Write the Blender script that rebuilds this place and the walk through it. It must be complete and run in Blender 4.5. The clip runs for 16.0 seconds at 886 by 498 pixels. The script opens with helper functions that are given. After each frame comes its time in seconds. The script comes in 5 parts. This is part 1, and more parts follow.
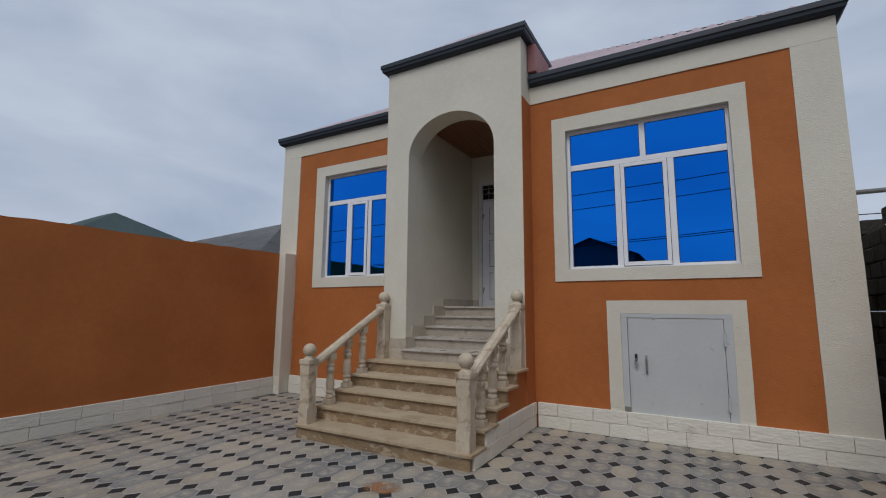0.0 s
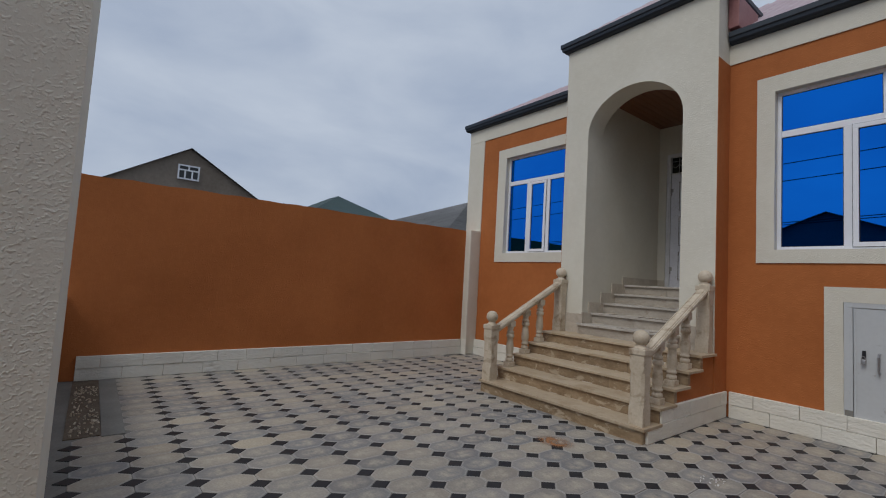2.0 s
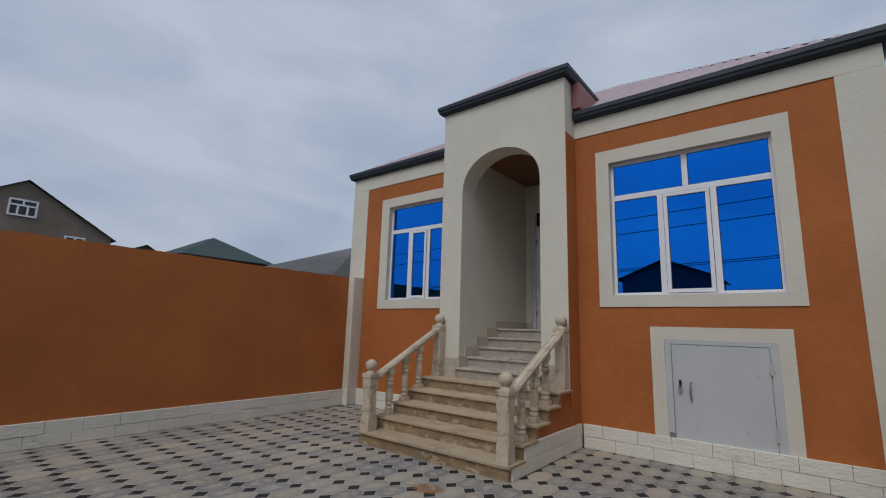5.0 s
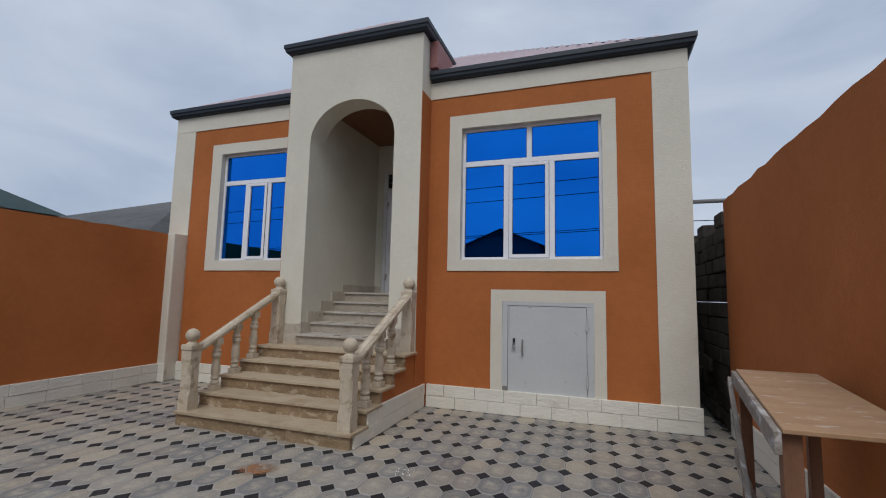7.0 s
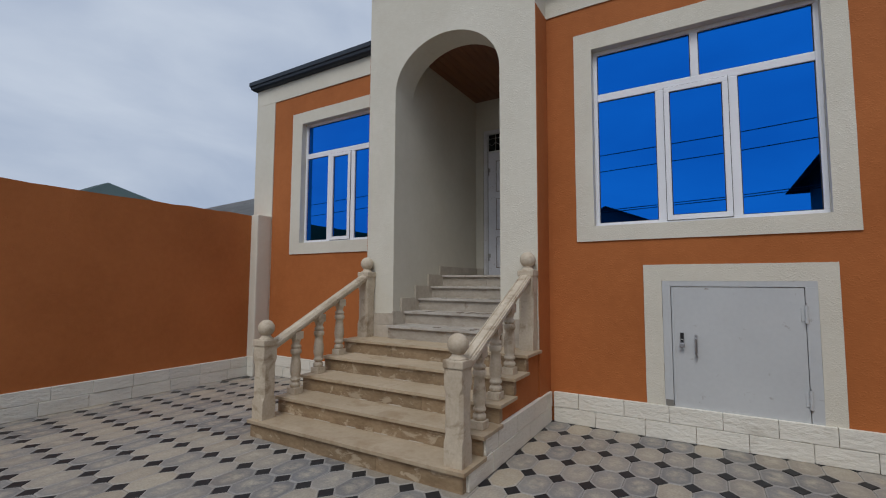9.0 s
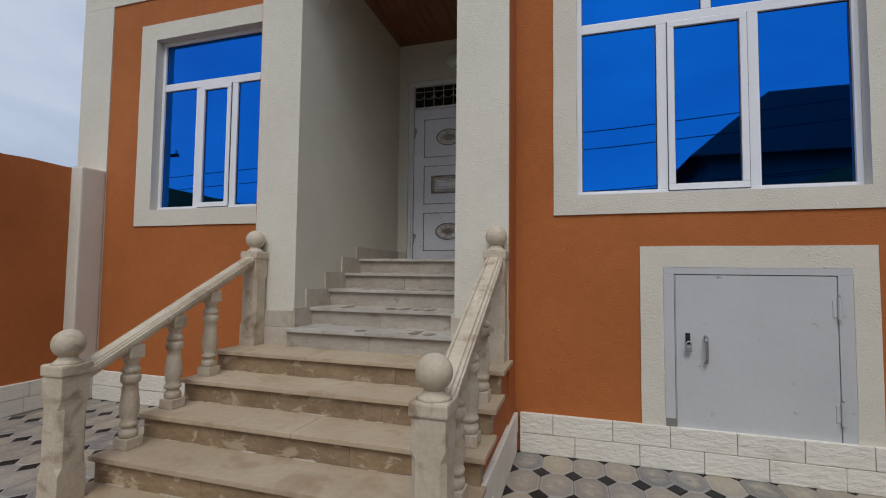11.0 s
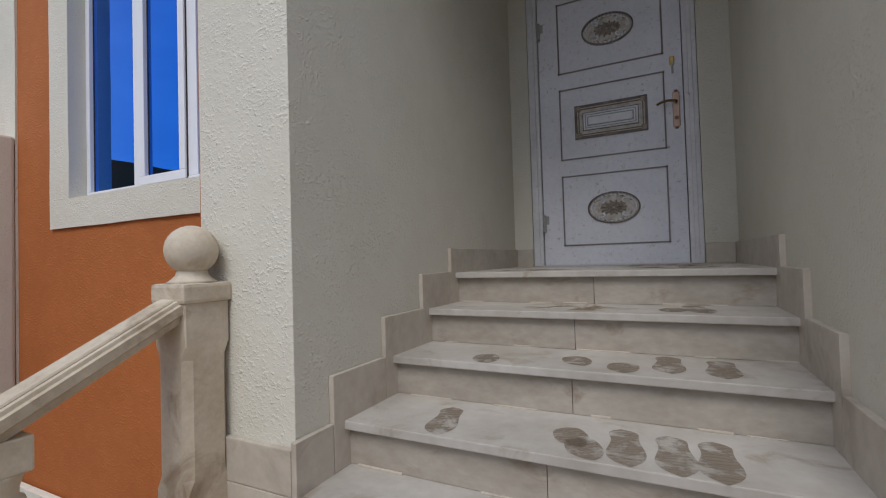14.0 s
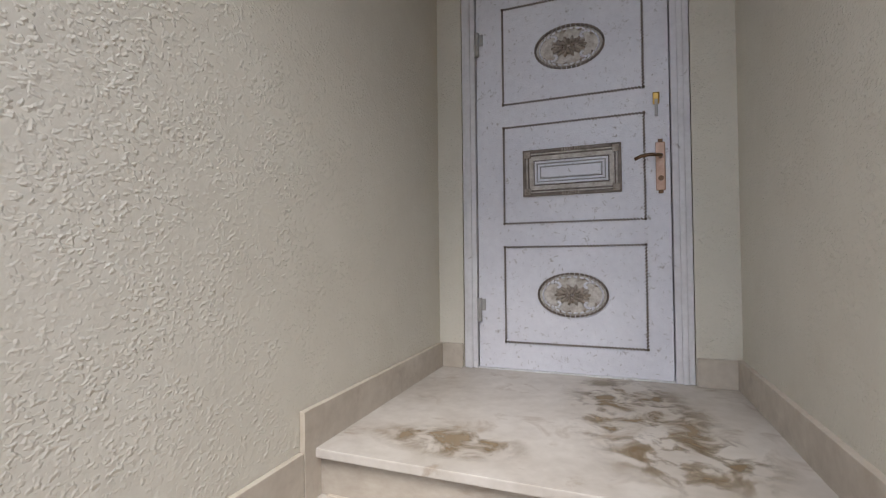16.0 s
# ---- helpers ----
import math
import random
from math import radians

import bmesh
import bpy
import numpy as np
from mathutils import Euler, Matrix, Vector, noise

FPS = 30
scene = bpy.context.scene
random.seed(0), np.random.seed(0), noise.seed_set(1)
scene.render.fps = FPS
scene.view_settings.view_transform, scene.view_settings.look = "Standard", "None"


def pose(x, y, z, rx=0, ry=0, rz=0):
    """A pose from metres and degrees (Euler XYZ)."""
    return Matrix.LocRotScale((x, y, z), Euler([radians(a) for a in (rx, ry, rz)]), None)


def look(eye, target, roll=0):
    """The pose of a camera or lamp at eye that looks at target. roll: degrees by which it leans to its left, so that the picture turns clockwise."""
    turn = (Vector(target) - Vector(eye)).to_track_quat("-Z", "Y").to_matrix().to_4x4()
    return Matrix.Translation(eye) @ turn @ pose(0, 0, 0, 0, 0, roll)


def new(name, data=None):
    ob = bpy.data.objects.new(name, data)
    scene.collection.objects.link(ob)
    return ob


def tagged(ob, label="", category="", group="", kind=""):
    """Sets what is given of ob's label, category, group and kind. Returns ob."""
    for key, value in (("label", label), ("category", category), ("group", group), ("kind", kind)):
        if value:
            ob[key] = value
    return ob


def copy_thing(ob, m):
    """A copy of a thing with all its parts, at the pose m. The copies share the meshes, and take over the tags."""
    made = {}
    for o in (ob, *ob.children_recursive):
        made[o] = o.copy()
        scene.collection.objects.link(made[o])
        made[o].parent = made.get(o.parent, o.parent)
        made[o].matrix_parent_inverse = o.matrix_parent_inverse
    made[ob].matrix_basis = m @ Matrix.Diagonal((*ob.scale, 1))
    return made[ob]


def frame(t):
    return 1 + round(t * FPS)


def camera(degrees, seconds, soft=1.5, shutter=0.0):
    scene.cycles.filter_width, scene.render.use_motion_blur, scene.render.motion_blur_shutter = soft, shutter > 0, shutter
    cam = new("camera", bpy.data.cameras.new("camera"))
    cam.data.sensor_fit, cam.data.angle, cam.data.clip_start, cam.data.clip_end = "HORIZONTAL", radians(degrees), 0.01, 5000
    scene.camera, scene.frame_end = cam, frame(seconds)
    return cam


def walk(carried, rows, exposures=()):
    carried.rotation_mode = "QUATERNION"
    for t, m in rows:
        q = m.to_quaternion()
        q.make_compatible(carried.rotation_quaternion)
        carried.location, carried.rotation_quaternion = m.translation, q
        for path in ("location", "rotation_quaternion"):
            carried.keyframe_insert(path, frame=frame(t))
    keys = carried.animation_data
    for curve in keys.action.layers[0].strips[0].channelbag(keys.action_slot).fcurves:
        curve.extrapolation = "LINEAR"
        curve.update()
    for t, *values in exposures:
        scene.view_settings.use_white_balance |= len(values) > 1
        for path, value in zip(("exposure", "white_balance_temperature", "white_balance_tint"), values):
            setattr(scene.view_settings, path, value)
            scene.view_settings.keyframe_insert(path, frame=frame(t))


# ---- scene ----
cam = camera(89.4, 16.0, 1.1)
METRES, EYE, TILT, LEAN, TURN = 8.4, 1.575, 0.0, 0.0, 29.4
ROWS = [
    (0.0, 0.0, 0.0, 0.0, -0.06, 7.7, -0.45),
    (0.5, 0.0026, -0.008, -0.002, -2.89, 6.86, -1.22),
    (1.0, 0.016, -0.0233, -0.0053, -1.57, 6.14, -1.9),
    (1.5, 0.0227, -0.0402, -0.0065, 9.85, 4.56, -2.81),
    (2.0, 0.0139, -0.0525, -0.005, 22.54, 3.96, -3.32),
    (2.5, 0.0084, -0.0606, -0.0043, 24.89, 4.07, -3.12),
    (3.0, 0.0107, -0.0656, -0.0034, 24.0, 4.82, -2.66),
    (3.5, 0.0173, -0.0666, -0.0028, 22.35, 5.46, -2.25),
    (4.0, 0.0273, -0.0664, 0.0003, 19.11, 6.76, -2.23),
    (4.5, 0.0354, -0.0686, 0.0027, 12.88, 9.0, -1.69),
    (5.0, 0.0389, -0.0686, 0.0027, 8.76, 10.09, -1.7),
    (7.5, 0.0501, 0.0101, -0.0045, -7.18, 5.56, -1.54),
    (8.0, 0.0395, 0.0554, -0.0073, -1.51, 5.05, -1.46),
    (8.5, 0.0301, 0.1029, -0.0083, 0.96, 4.52, -0.76),
    (9.0, 0.0255, 0.1531, -0.0075, 1.4, 4.37, -0.27),
]
PATH = [(t, pose(0, 0, EYE, TILT, LEAN, TURN) @ pose(METRES * x, METRES * y, METRES * z, 90 + pitch, roll, yaw)) for t, x, y, z, yaw, pitch, roll in ROWS]
PATH += [
    (5.2, look((0.546, -0.359, 1.620), (-0.639, 1.213, 1.969), 1.6)),
    (7.3, look((0.370, 0.120, 1.580), (-0.258, 2.007, 1.784), 1.3)),
    (9.2, look((-0.521, 1.308, 1.520), (-1.455, 3.071, 1.661), 0.1)),
    (11.3, look((-1.690, 2.618, 1.483), (-2.263, 4.531, 1.579), 0.6)),
    (11.5, look((-1.805, 2.792, 1.520), (-2.423, 4.693, 1.600), 0.4)),
    (12.0, look((-2.115, 3.188, 1.490), (-3.040, 4.958, 1.576), 0.4)),
    (12.5, look((-2.418, 3.584, 1.490), (-3.559, 5.224, 1.593), -0.1)),
    (13.0, look((-2.647, 4.024, 1.527), (-3.732, 5.701, 1.630), -1.1)),
    (13.5, look((-2.802, 4.462, 1.581), (-3.829, 6.176, 1.651), -1.4)),
    (14.0, look((-2.893, 4.806, 1.704), (-3.783, 6.597, 1.754), -1.7)),
    (14.5, look((-2.934, 5.075, 1.863), (-3.685, 6.929, 1.888), -1.5)),
    (15.0, look((-2.957, 5.303, 1.997), (-3.736, 7.145, 2.025), -1.2)),
    (15.5, look((-3.015, 5.581, 2.127), (-3.782, 7.428, 2.148), -0.8)),
    (16.0, look((-3.014, 5.827, 2.255), (-3.726, 7.696, 2.293), -0.6)),
]
PATH.sort(key=lambda row: row[0])
walk(cam, PATH,
     [(0.0, -0.14, 6500, 10), (4.5, -0.22, 6500, 10), (7.3, 0.0, 6500, 10), (9.2, -0.05, 6500, 10), (11.4, 0.08, 6500, 10), (12.5, 0.05, 6450, 10), (13.5, 0.17, 6350, 10),
      (14.3, 0.5, 6300, 13), (15.0, 0.9, 6300, 15), (15.5, 1.0, 6400, 14), (16.0, 1.46, 6520, 14)])

# ---- light ----
world = bpy.data.worlds.new("overcast_sky")
scene.world = world
world.use_nodes = True
wn, wl = world.node_tree.nodes, world.node_tree.links
wn.clear()
w_out = wn.new("ShaderNodeOutputWorld")
w_bg = wn.new("ShaderNodeBackground")
w_sky = wn.new("ShaderNodeTexSky")
w_sky.sky_type = "NISHITA"
w_sky.sun_disc = False
w_sky.sun_elevation = radians(54)
w_sky.sun_rotation = radians(171)
w_sky.air_density, w_sky.dust_density = 1.0, 4.0
w_bg.inputs["Strength"].default_value = 0.12
w_co = wn.new("ShaderNodeTexCoord")
w_map = wn.new("ShaderNodeMapping")
w_map.inputs["Scale"].default_value = (1.0, 1.0, 2.6)
w_map.inputs["Rotation"].default_value = (0.25, 0.1, 0.4)
w_n1 = wn.new("ShaderNodeTexNoise")
w_n1.inputs["Scale"].default_value = 2.6
w_n1.inputs["Detail"].default_value = 8
w_n1.inputs["Roughness"].default_value = 0.52
w_n1.inputs["Distortion"].default_value = 0.35
w_rp = wn.new("ShaderNodeValToRGB")
w_rp.color_ramp.elements[0].position, w_rp.color_ramp.elements[0].color = 0.30, (3.1, 3.75, 4.95, 1)
w_rp.color_ramp.elements[1].position, w_rp.color_ramp.elements[1].color = 0.72, (4.75, 5.35, 6.3, 1)
w_mix = wn.new("ShaderNodeMix")
w_mix.data_type = "RGBA"
w_mix.inputs["Factor"].default_value = 0.93
wl.new(w_co.outputs["Generated"], w_map.inputs["Vector"])
wl.new(w_map.outputs["Vector"], w_n1.inputs["Vector"])
wl.new(w_n1.outputs["Fac"], w_rp.inputs["Fac"])
wl.new(w_sky.outputs["Color"], w_mix.inputs["A"])
wl.new(w_rp.outputs["Color"], w_mix.inputs["B"])
wl.new(w_mix.outputs["Result"], w_bg.inputs["Color"])
wl.new(w_bg.outputs["Background"], w_out.inputs["Surface"])

sun_data = bpy.data.lights.new("sun", "SUN")
sun_data.energy, sun_data.angle, sun_data.color = 1.4, radians(30), (1.0, 0.985, 0.96)
sun = new("sun", sun_data)
sun.matrix_basis = look((1.9, -11.5, 16.0), (0, 0, 0))
scene.view_settings.exposure = 0.0


# ---- materials ----
def node_mat(name):
    m = bpy.data.materials.new(name)
    m.use_nodes = True
    nt = m.node_tree
    return m, nt.nodes, nt.links, nt.nodes["Principled BSDF"]


def tex_noise(n, l, pos, scale, detail=4, rough=0.55, distortion=0.0):
    t = n.new("ShaderNodeTexNoise")
    t.inputs["Scale"].default_value = scale
    t.inputs["Detail"].default_value = detail
    t.inputs["Roughness"].default_value = rough
    t.inputs["Distortion"].default_value = distortion
    l.new(pos, t.inputs["Vector"])
    return t.outputs["Fac"]


def tex_colour(n, l, pos, scale):
    t = n.new("ShaderNodeTexNoise")
    t.inputs["Scale"].default_value = scale
    l.new(pos, t.inputs["Vector"])
    return t.outputs["Color"]


def ramp(n, l, fac, a, b, lo=0.35, hi=0.65):
    r = n.new("ShaderNodeValToRGB")
    r.color_ramp.elements[0].position, r.color_ramp.elements[0].color = lo, (*a, 1) if len(a) == 3 else a
    r.color_ramp.elements[1].position, r.color_ramp.elements[1].color = hi, (*b, 1) if len(b) == 3 else b
    l.new(fac, r.inputs["Fac"])
    return r.outputs["Color"]


def mixed(n, l, fac, a, b, mode="MIX"):
    m = n.new("ShaderNodeMix")
    m.data_type, m.blend_type = "RGBA", mode
    for value, key in ((fac, "Factor"), (a, "A"), (b, "B")):
        if isinstance(value, (int, float)):
            m.inputs[key].default_value = value
        elif isinstance(value, tuple):
            m.inputs[key].default_value = (*value, 1)
        else:
            l.new(value, m.inputs[key])
    return m.outputs["Result"]


def bumped(n, l, height, strength, distance, normal=None):
    b = n.new("ShaderNodeBump")
    b.inputs["Strength"].default_value, b.inputs["Distance"].default_value = strength, distance
    l.new(height, b.inputs["Height"])
    if normal:
        l.new(normal, b.inputs["Normal"])
    return b.outputs["Normal"]


def surface(name, dark, light, rough=0.8, big=1.3, fine=40.0, stain=None, stain_at=(0.58, 0.7), stain_scale=2.0,
            bumps=((60.0, 0.3, 0.004),), metal=0.0, per_piece=0.0, stretch=(1, 1, 1), spec=0.5):
    """A surface mottled at two scales, with stains and relief, at real-world size."""
    m, n, l, p = node_mat(name)
    g = n.new("ShaderNodeNewGeometry")
    mp = n.new("ShaderNodeMapping")
    mp.inputs["Scale"].default_value = stretch
    l.new(g.outputs["Position"], mp.inputs["Vector"])
    pos = mp.outputs["Vector"]
    f1, f2 = tex_noise(n, l, pos, big, 5), tex_noise(n, l, pos, fine, 3)
    c = ramp(n, l, f1, dark, light, 0.3, 0.7)
    c = mixed(n, l, 0.35, c, ramp(n, l, f2, dark, light, 0.3, 0.7))
    if stain:
        s = tex_noise(n, l, pos, stain_scale, 6, 0.6, 0.6)
        fac = ramp(n, l, s, (0, 0, 0), (0.8, 0.8, 0.8), *stain_at)
        c = mixed(n, l, fac, c, stain)
    if per_piece:
        info = n.new("ShaderNodeObjectInfo")
        v = ramp(n, l, info.outputs["Random"], (1 - per_piece,) * 3, (1, 1, 1), 0, 1)
        c = mixed(n, l, 1.0, c, v, "MULTIPLY")
    l.new(c, p.inputs["Base Color"])
    p.inputs["Roughness"].default_value = rough
    p.inputs["Metallic"].default_value = metal
    p.inputs["Specular IOR Level"].default_value = spec
    normal = None
    for scale, strength, distance in bumps:
        normal = bumped(n, l, tex_noise(n, l, pos, scale, 3), strength, distance, normal)
    if normal:
        l.new(normal, p.inputs["Normal"])
    return m


def stucco(name, dark, light, blob, depth):
    """Trowelled plaster with thrown-on blobs under paint."""
    m, n, l, p = node_mat(name)
    g = n.new("ShaderNodeNewGeometry")
    pos = g.outputs["Position"]
    f1 = tex_noise(n, l, pos, 0.9, 6, 0.6)
    c = ramp(n, l, f1, dark, light, 0.3, 0.7)
    f2 = tex_noise(n, l, pos, 14.0, 4)
    c = mixed(n, l, 0.25, c, ramp(n, l, f2, dark, light, 0.3, 0.7))
    mp = n.new("ShaderNodeMapping")
    mp.inputs["Scale"].default_value = (1, 1, 1.25)
    l.new(pos, mp.inputs["Vector"])
    warp = mixed(n, l, 0.03, mp.outputs["Vector"], tex_colour(n, l, pos, 55.0), "ADD")
    cells = n.new("ShaderNodeTexVoronoi")
    cells.feature = "SMOOTH_F1"
    cells.inputs["Scale"].default_value = blob
    cells.inputs["Smoothness"].default_value = 0.25
    l.new(warp, cells.inputs["Vector"])
    patch = tex_noise(n, l, pos, 7.0, 3)
    h1 = ramp(n, l, cells.outputs["Distance"], (1, 1, 1), (0, 0, 0), 0.08, 0.50)
    h1 = mixed(n, l, 1.0, h1, ramp(n, l, cells.outputs["Color"], (0, 0, 0), (1, 1, 1), 0.34, 0.75), "MULTIPLY")
    worm = ramp(n, l, tex_noise(n, l, mp.outputs["Vector"], blob * 1.15, 0.8, 0.5, 0.1), (0, 0, 0), (1, 1, 1), 0.53, 0.76)
    h1 = mixed(n, l, 0.5, h1, worm)
    h1 = mixed(n, l, 1.0, h1, ramp(n, l, patch, (0.25,) * 3, (1, 1, 1), 0.36, 0.60), "MULTIPLY")
    nrm = bumped(n, l, h1, 0.8, depth)
    nrm = bumped(n, l, tex_noise(n, l, pos, 26.0, 3), 0.4, 0.006, nrm)
    nrm = bumped(n, l, tex_noise(n, l, pos, 140.0, 2), 0.25, 0.0015, nrm)
    l.new(nrm, p.inputs["Normal"])
    l.new(c, p.inputs["Base Color"])
    p.inputs["Roughness"].default_value = 0.82
    p.inputs["Specular IOR Level"].default_value = 0.3
    return m


CREAM = stucco("cream_stucco", (0.61, 0.575, 0.48), (0.70, 0.67, 0.575), 66.0, 0.0056)
ORANGE = stucco("orange_stucco", (0.345, 0.106, 0.027), (0.47, 0.155, 0.045), 48.0, 0.0045)
STONE = surface("cream_painted_split_stone", (0.68, 0.65, 0.565), (0.78, 0.755, 0.67), 0.85, 2.0, 30.0, stain=(0.42, 0.38, 0.30), stain_at=(0.62, 0.8),
                bumps=((16.0, 0.8, 0.014), (55.0, 0.5, 0.005)), per_piece=0.06, stretch=(1, 1, 2.2))
LIME = surface("honed_limestone", (0.40, 0.305, 0.195), (0.56, 0.455, 0.325), 0.55, 2.2, 22.0, stain=(0.33, 0.225, 0.125), stain_at=(0.52, 0.72), stain_scale=3.5,
               bumps=((35.0, 0.15, 0.003), (9.0, 0.12, 0.006)), per_piece=0.16)
MARBLE = surface("grey_cream_marble", (0.36, 0.32, 0.27), (0.56, 0.525, 0.475), 0.42, 3.0, 18.0, stain=(0.27, 0.21, 0.145), stain_at=(0.57, 0.70), stain_scale=5.0,
                 bumps=((30.0, 0.12, 0.002),), per_piece=0.07)
# lower risers: darker brown base than LIME on the treads, with pale blotches
RISER_LOW = surface("dark_blotched_limestone_riser", (0.20, 0.13, 0.068), (0.40, 0.29, 0.175), 0.6, 5.0, 22.0, stain=(0.54, 0.44, 0.31), stain_at=(0.56, 0.62), stain_scale=5.5,
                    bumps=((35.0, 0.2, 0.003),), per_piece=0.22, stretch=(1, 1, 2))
SKIRT = surface("pale_beige_marble", (0.42, 0.36, 0.285), (0.62, 0.56, 0.47), 0.5, 4.0, 22.0, stain=(0.36, 0.30, 0.24), stain_at=(0.56, 0.72), stain_scale=5.0, bumps=((35.0, 0.2, 0.003),), per_piece=0.08)
RISER_UP = surface("beige_marble_riser", (0.31, 0.265, 0.21), (0.49, 0.44, 0.37), 0.5, 4.0, 22.0, stain=(0.25, 0.19, 0.135), stain_at=(0.60, 0.72), stain_scale=4.5,
                   bumps=((35.0, 0.15, 0.002),), per_piece=0.10, stretch=(1, 1, 2))
CARVED = surface("pale_carved_stone", (0.42, 0.34, 0.24), (0.63, 0.55, 0.43), 0.72, 5.0, 45.0, stain=(0.24, 0.165, 0.095), stain_at=(0.53, 0.70), stain_scale=6.0,
                 bumps=((70.0, 0.3, 0.003), (14.0, 0.25, 0.006)))


def paver_material():
    """Cast concrete pavers, each of its own shade, worn pale in the middle."""
    m, n, l, p = node_mat("concrete_paver")
    g = n.new("ShaderNodeNewGeometry")
    pos = g.outputs["Position"]
    info = n.new("ShaderNodeObjectInfo")
    add = n.new("ShaderNodeMath")
    add.operation = "ADD"
    l.new(info.outputs["Random"], add.inputs[0])
    l.new(g.outputs["Random Per Island"], add.inputs[1])
    frac = n.new("ShaderNodeMath")
    frac.operation = "FRACT"
    l.new(add.outputs[0], frac.inputs[0])
    shade = n.new("ShaderNodeValToRGB")
    cr = shade.color_ramp
    cr.elements[0].position, cr.elements[0].color = 0.0, (0.185, 0.18, 0.175, 1)
    cr.elements[1].position, cr.elements[1].color = 1.0, (0.37, 0.325, 0.255, 1)
    for at, col in ((0.3, (0.225, 0.222, 0.218, 1)), (0.5, (0.295, 0.262, 0.215, 1)), (0.75, (0.30, 0.283, 0.258, 1))):
        e = cr.elements.new(at)
        e.color = col
    l.new(frac.outputs[0], shade.inputs["Fac"])
    c = shade.outputs["Color"]
    big = tex_noise(n, l, pos, 0.55, 5, 0.6)
    c = mixed(n, l, 1.0, c, ramp(n, l, big, (0.80, 0.80, 0.82), (1.14, 1.10, 1.02), 0.35, 0.65), "MULTIPLY")
    at = n.new("ShaderNodeAttribute")
    at.attribute_name = "wear"
    mid = tex_noise(n, l, pos, 13.0, 5, 0.6)
    worn = mixed(n, l, 1.0, ramp(n, l, at.outputs["Fac"], (0, 0, 0), (0.85, 0.85, 0.85), 0.18, 0.62), ramp(n, l, mid, (0, 0, 0), (1, 1, 1), 0.36, 0.62), "MULTIPLY")
    c = mixed(n, l, worn, c, (0.42, 0.37, 0.29))
    rim = ramp(n, l, at.outputs["Fac"], (0.45, 0.45, 0.45), (0, 0, 0), 0.02, 0.10)
    c = mixed(n, l, rim, c, (0.42, 0.40, 0.365))
    fine = tex_noise(n, l, pos, 60.0, 3)
    c = mixed(n, l, 1.0, c, ramp(n, l, fine, (0.85, 0.85, 0.85), (1.1, 1.1, 1.1), 0.3, 0.7), "MULTIPLY")
    l.new(c, p.inputs["Base Color"])
    wet = tex_noise(n, l, pos, 1.7, 4)
    l.new(ramp(n, l, wet, (0.42, 0.42, 0.42), (0.75, 0.75, 0.75), 0.38, 0.6), p.inputs["Roughness"])
    nrm = bumped(n, l, tex_noise(n, l, pos, 90.0, 2), 0.25, 0.002)
    l.new(bumped(n, l, mid, 0.2, 0.004, nrm), p.inputs["Normal"])
    return m


PAVER = paver_material()
BLACK = surface("black_concrete_paver", (0.008, 0.008, 0.009), (0.020, 0.019, 0.020), 0.6, 4.0, 50.0, bumps=((90.0, 0.25, 0.002),), per_piece=0.3)
JOINT = surface("sandy_joint", (0.14, 0.13, 0.115), (0.24, 0.225, 0.20), 0.95, 3.0, 60.0, bumps=((120.0, 0.4, 0.003),))
CEMENT = surface("grey_cement", (0.16, 0.15, 0.13), (0.235, 0.225, 0.20), 0.9, 3.0, 40.0, bumps=((50.0, 0.4, 0.005),))
SOIL = surface("brown_soil", (0.085, 0.06, 0.04), (0.19, 0.145, 0.10), 0.95, 6.0, 60.0, bumps=((40.0, 0.9, 0.02),))
ASPHALT = surface("street_asphalt", (0.04, 0.04, 0.04), (0.065, 0.063, 0.06), 0.9, 0.8, 50.0, bumps=((80.0, 0.4, 0.005),))
GUTTER = surface("dark_slate_painted_metal", (0.008, 0.015, 0.026), (0.014, 0.024, 0.038), 0.5, 2.0, 20.0, bumps=((30.0, 0.08, 0.003),))
ROOF_RED = surface("weathered_mauve_roof_sheet", (0.34, 0.235, 0.25), (0.47, 0.37, 0.385), 0.45, 1.0, 12.0, stain=(0.26, 0.13, 0.13), stain_at=(0.6, 0.75), bumps=((20.0, 0.1, 0.003),))
RED_TRIM = surface("dull_red_flashing", (0.24, 0.09, 0.085), (0.33, 0.15, 0.14), 0.5, 4.0, 30.0, bumps=((30.0, 0.15, 0.003),))
PVC = surface("white_window_plastic", (0.74, 0.75, 0.78), (0.80, 0.81, 0.84), 0.3, 2.0, 20.0, bumps=())
GASKET = surface("black_rubber", (0.008, 0.008, 0.010), (0.014, 0.014, 0.016), 0.5, 4.0, 30.0, bumps=())
STEEL = surface("grey_painted_steel", (0.47, 0.485, 0.49), (0.54, 0.555, 0.555), 0.38, 1.6, 25.0, stain=(0.24, 0.21, 0.18), stain_at=(0.66, 0.74), stain_scale=11.0, bumps=((7.0, 0.12, 0.006), (90.0, 0.1, 0.001)))
RAW_STEEL = surface("scratched_bare_steel", (0.33, 0.33, 0.34), (0.55, 0.55, 0.56), 0.35, 8.0, 60.0, metal=0.8, bumps=((60.0, 0.2, 0.002),))
DOORW = surface("white_antiqued_door_paint", (0.68, 0.68, 0.73), (0.82, 0.825, 0.87), 0.42, 2.5, 30.0, stain=(0.36, 0.33, 0.31), stain_at=(0.60, 0.72), stain_scale=42.0,
                bumps=((130.0, 0.6, 0.003), (38.0, 0.3, 0.004)))
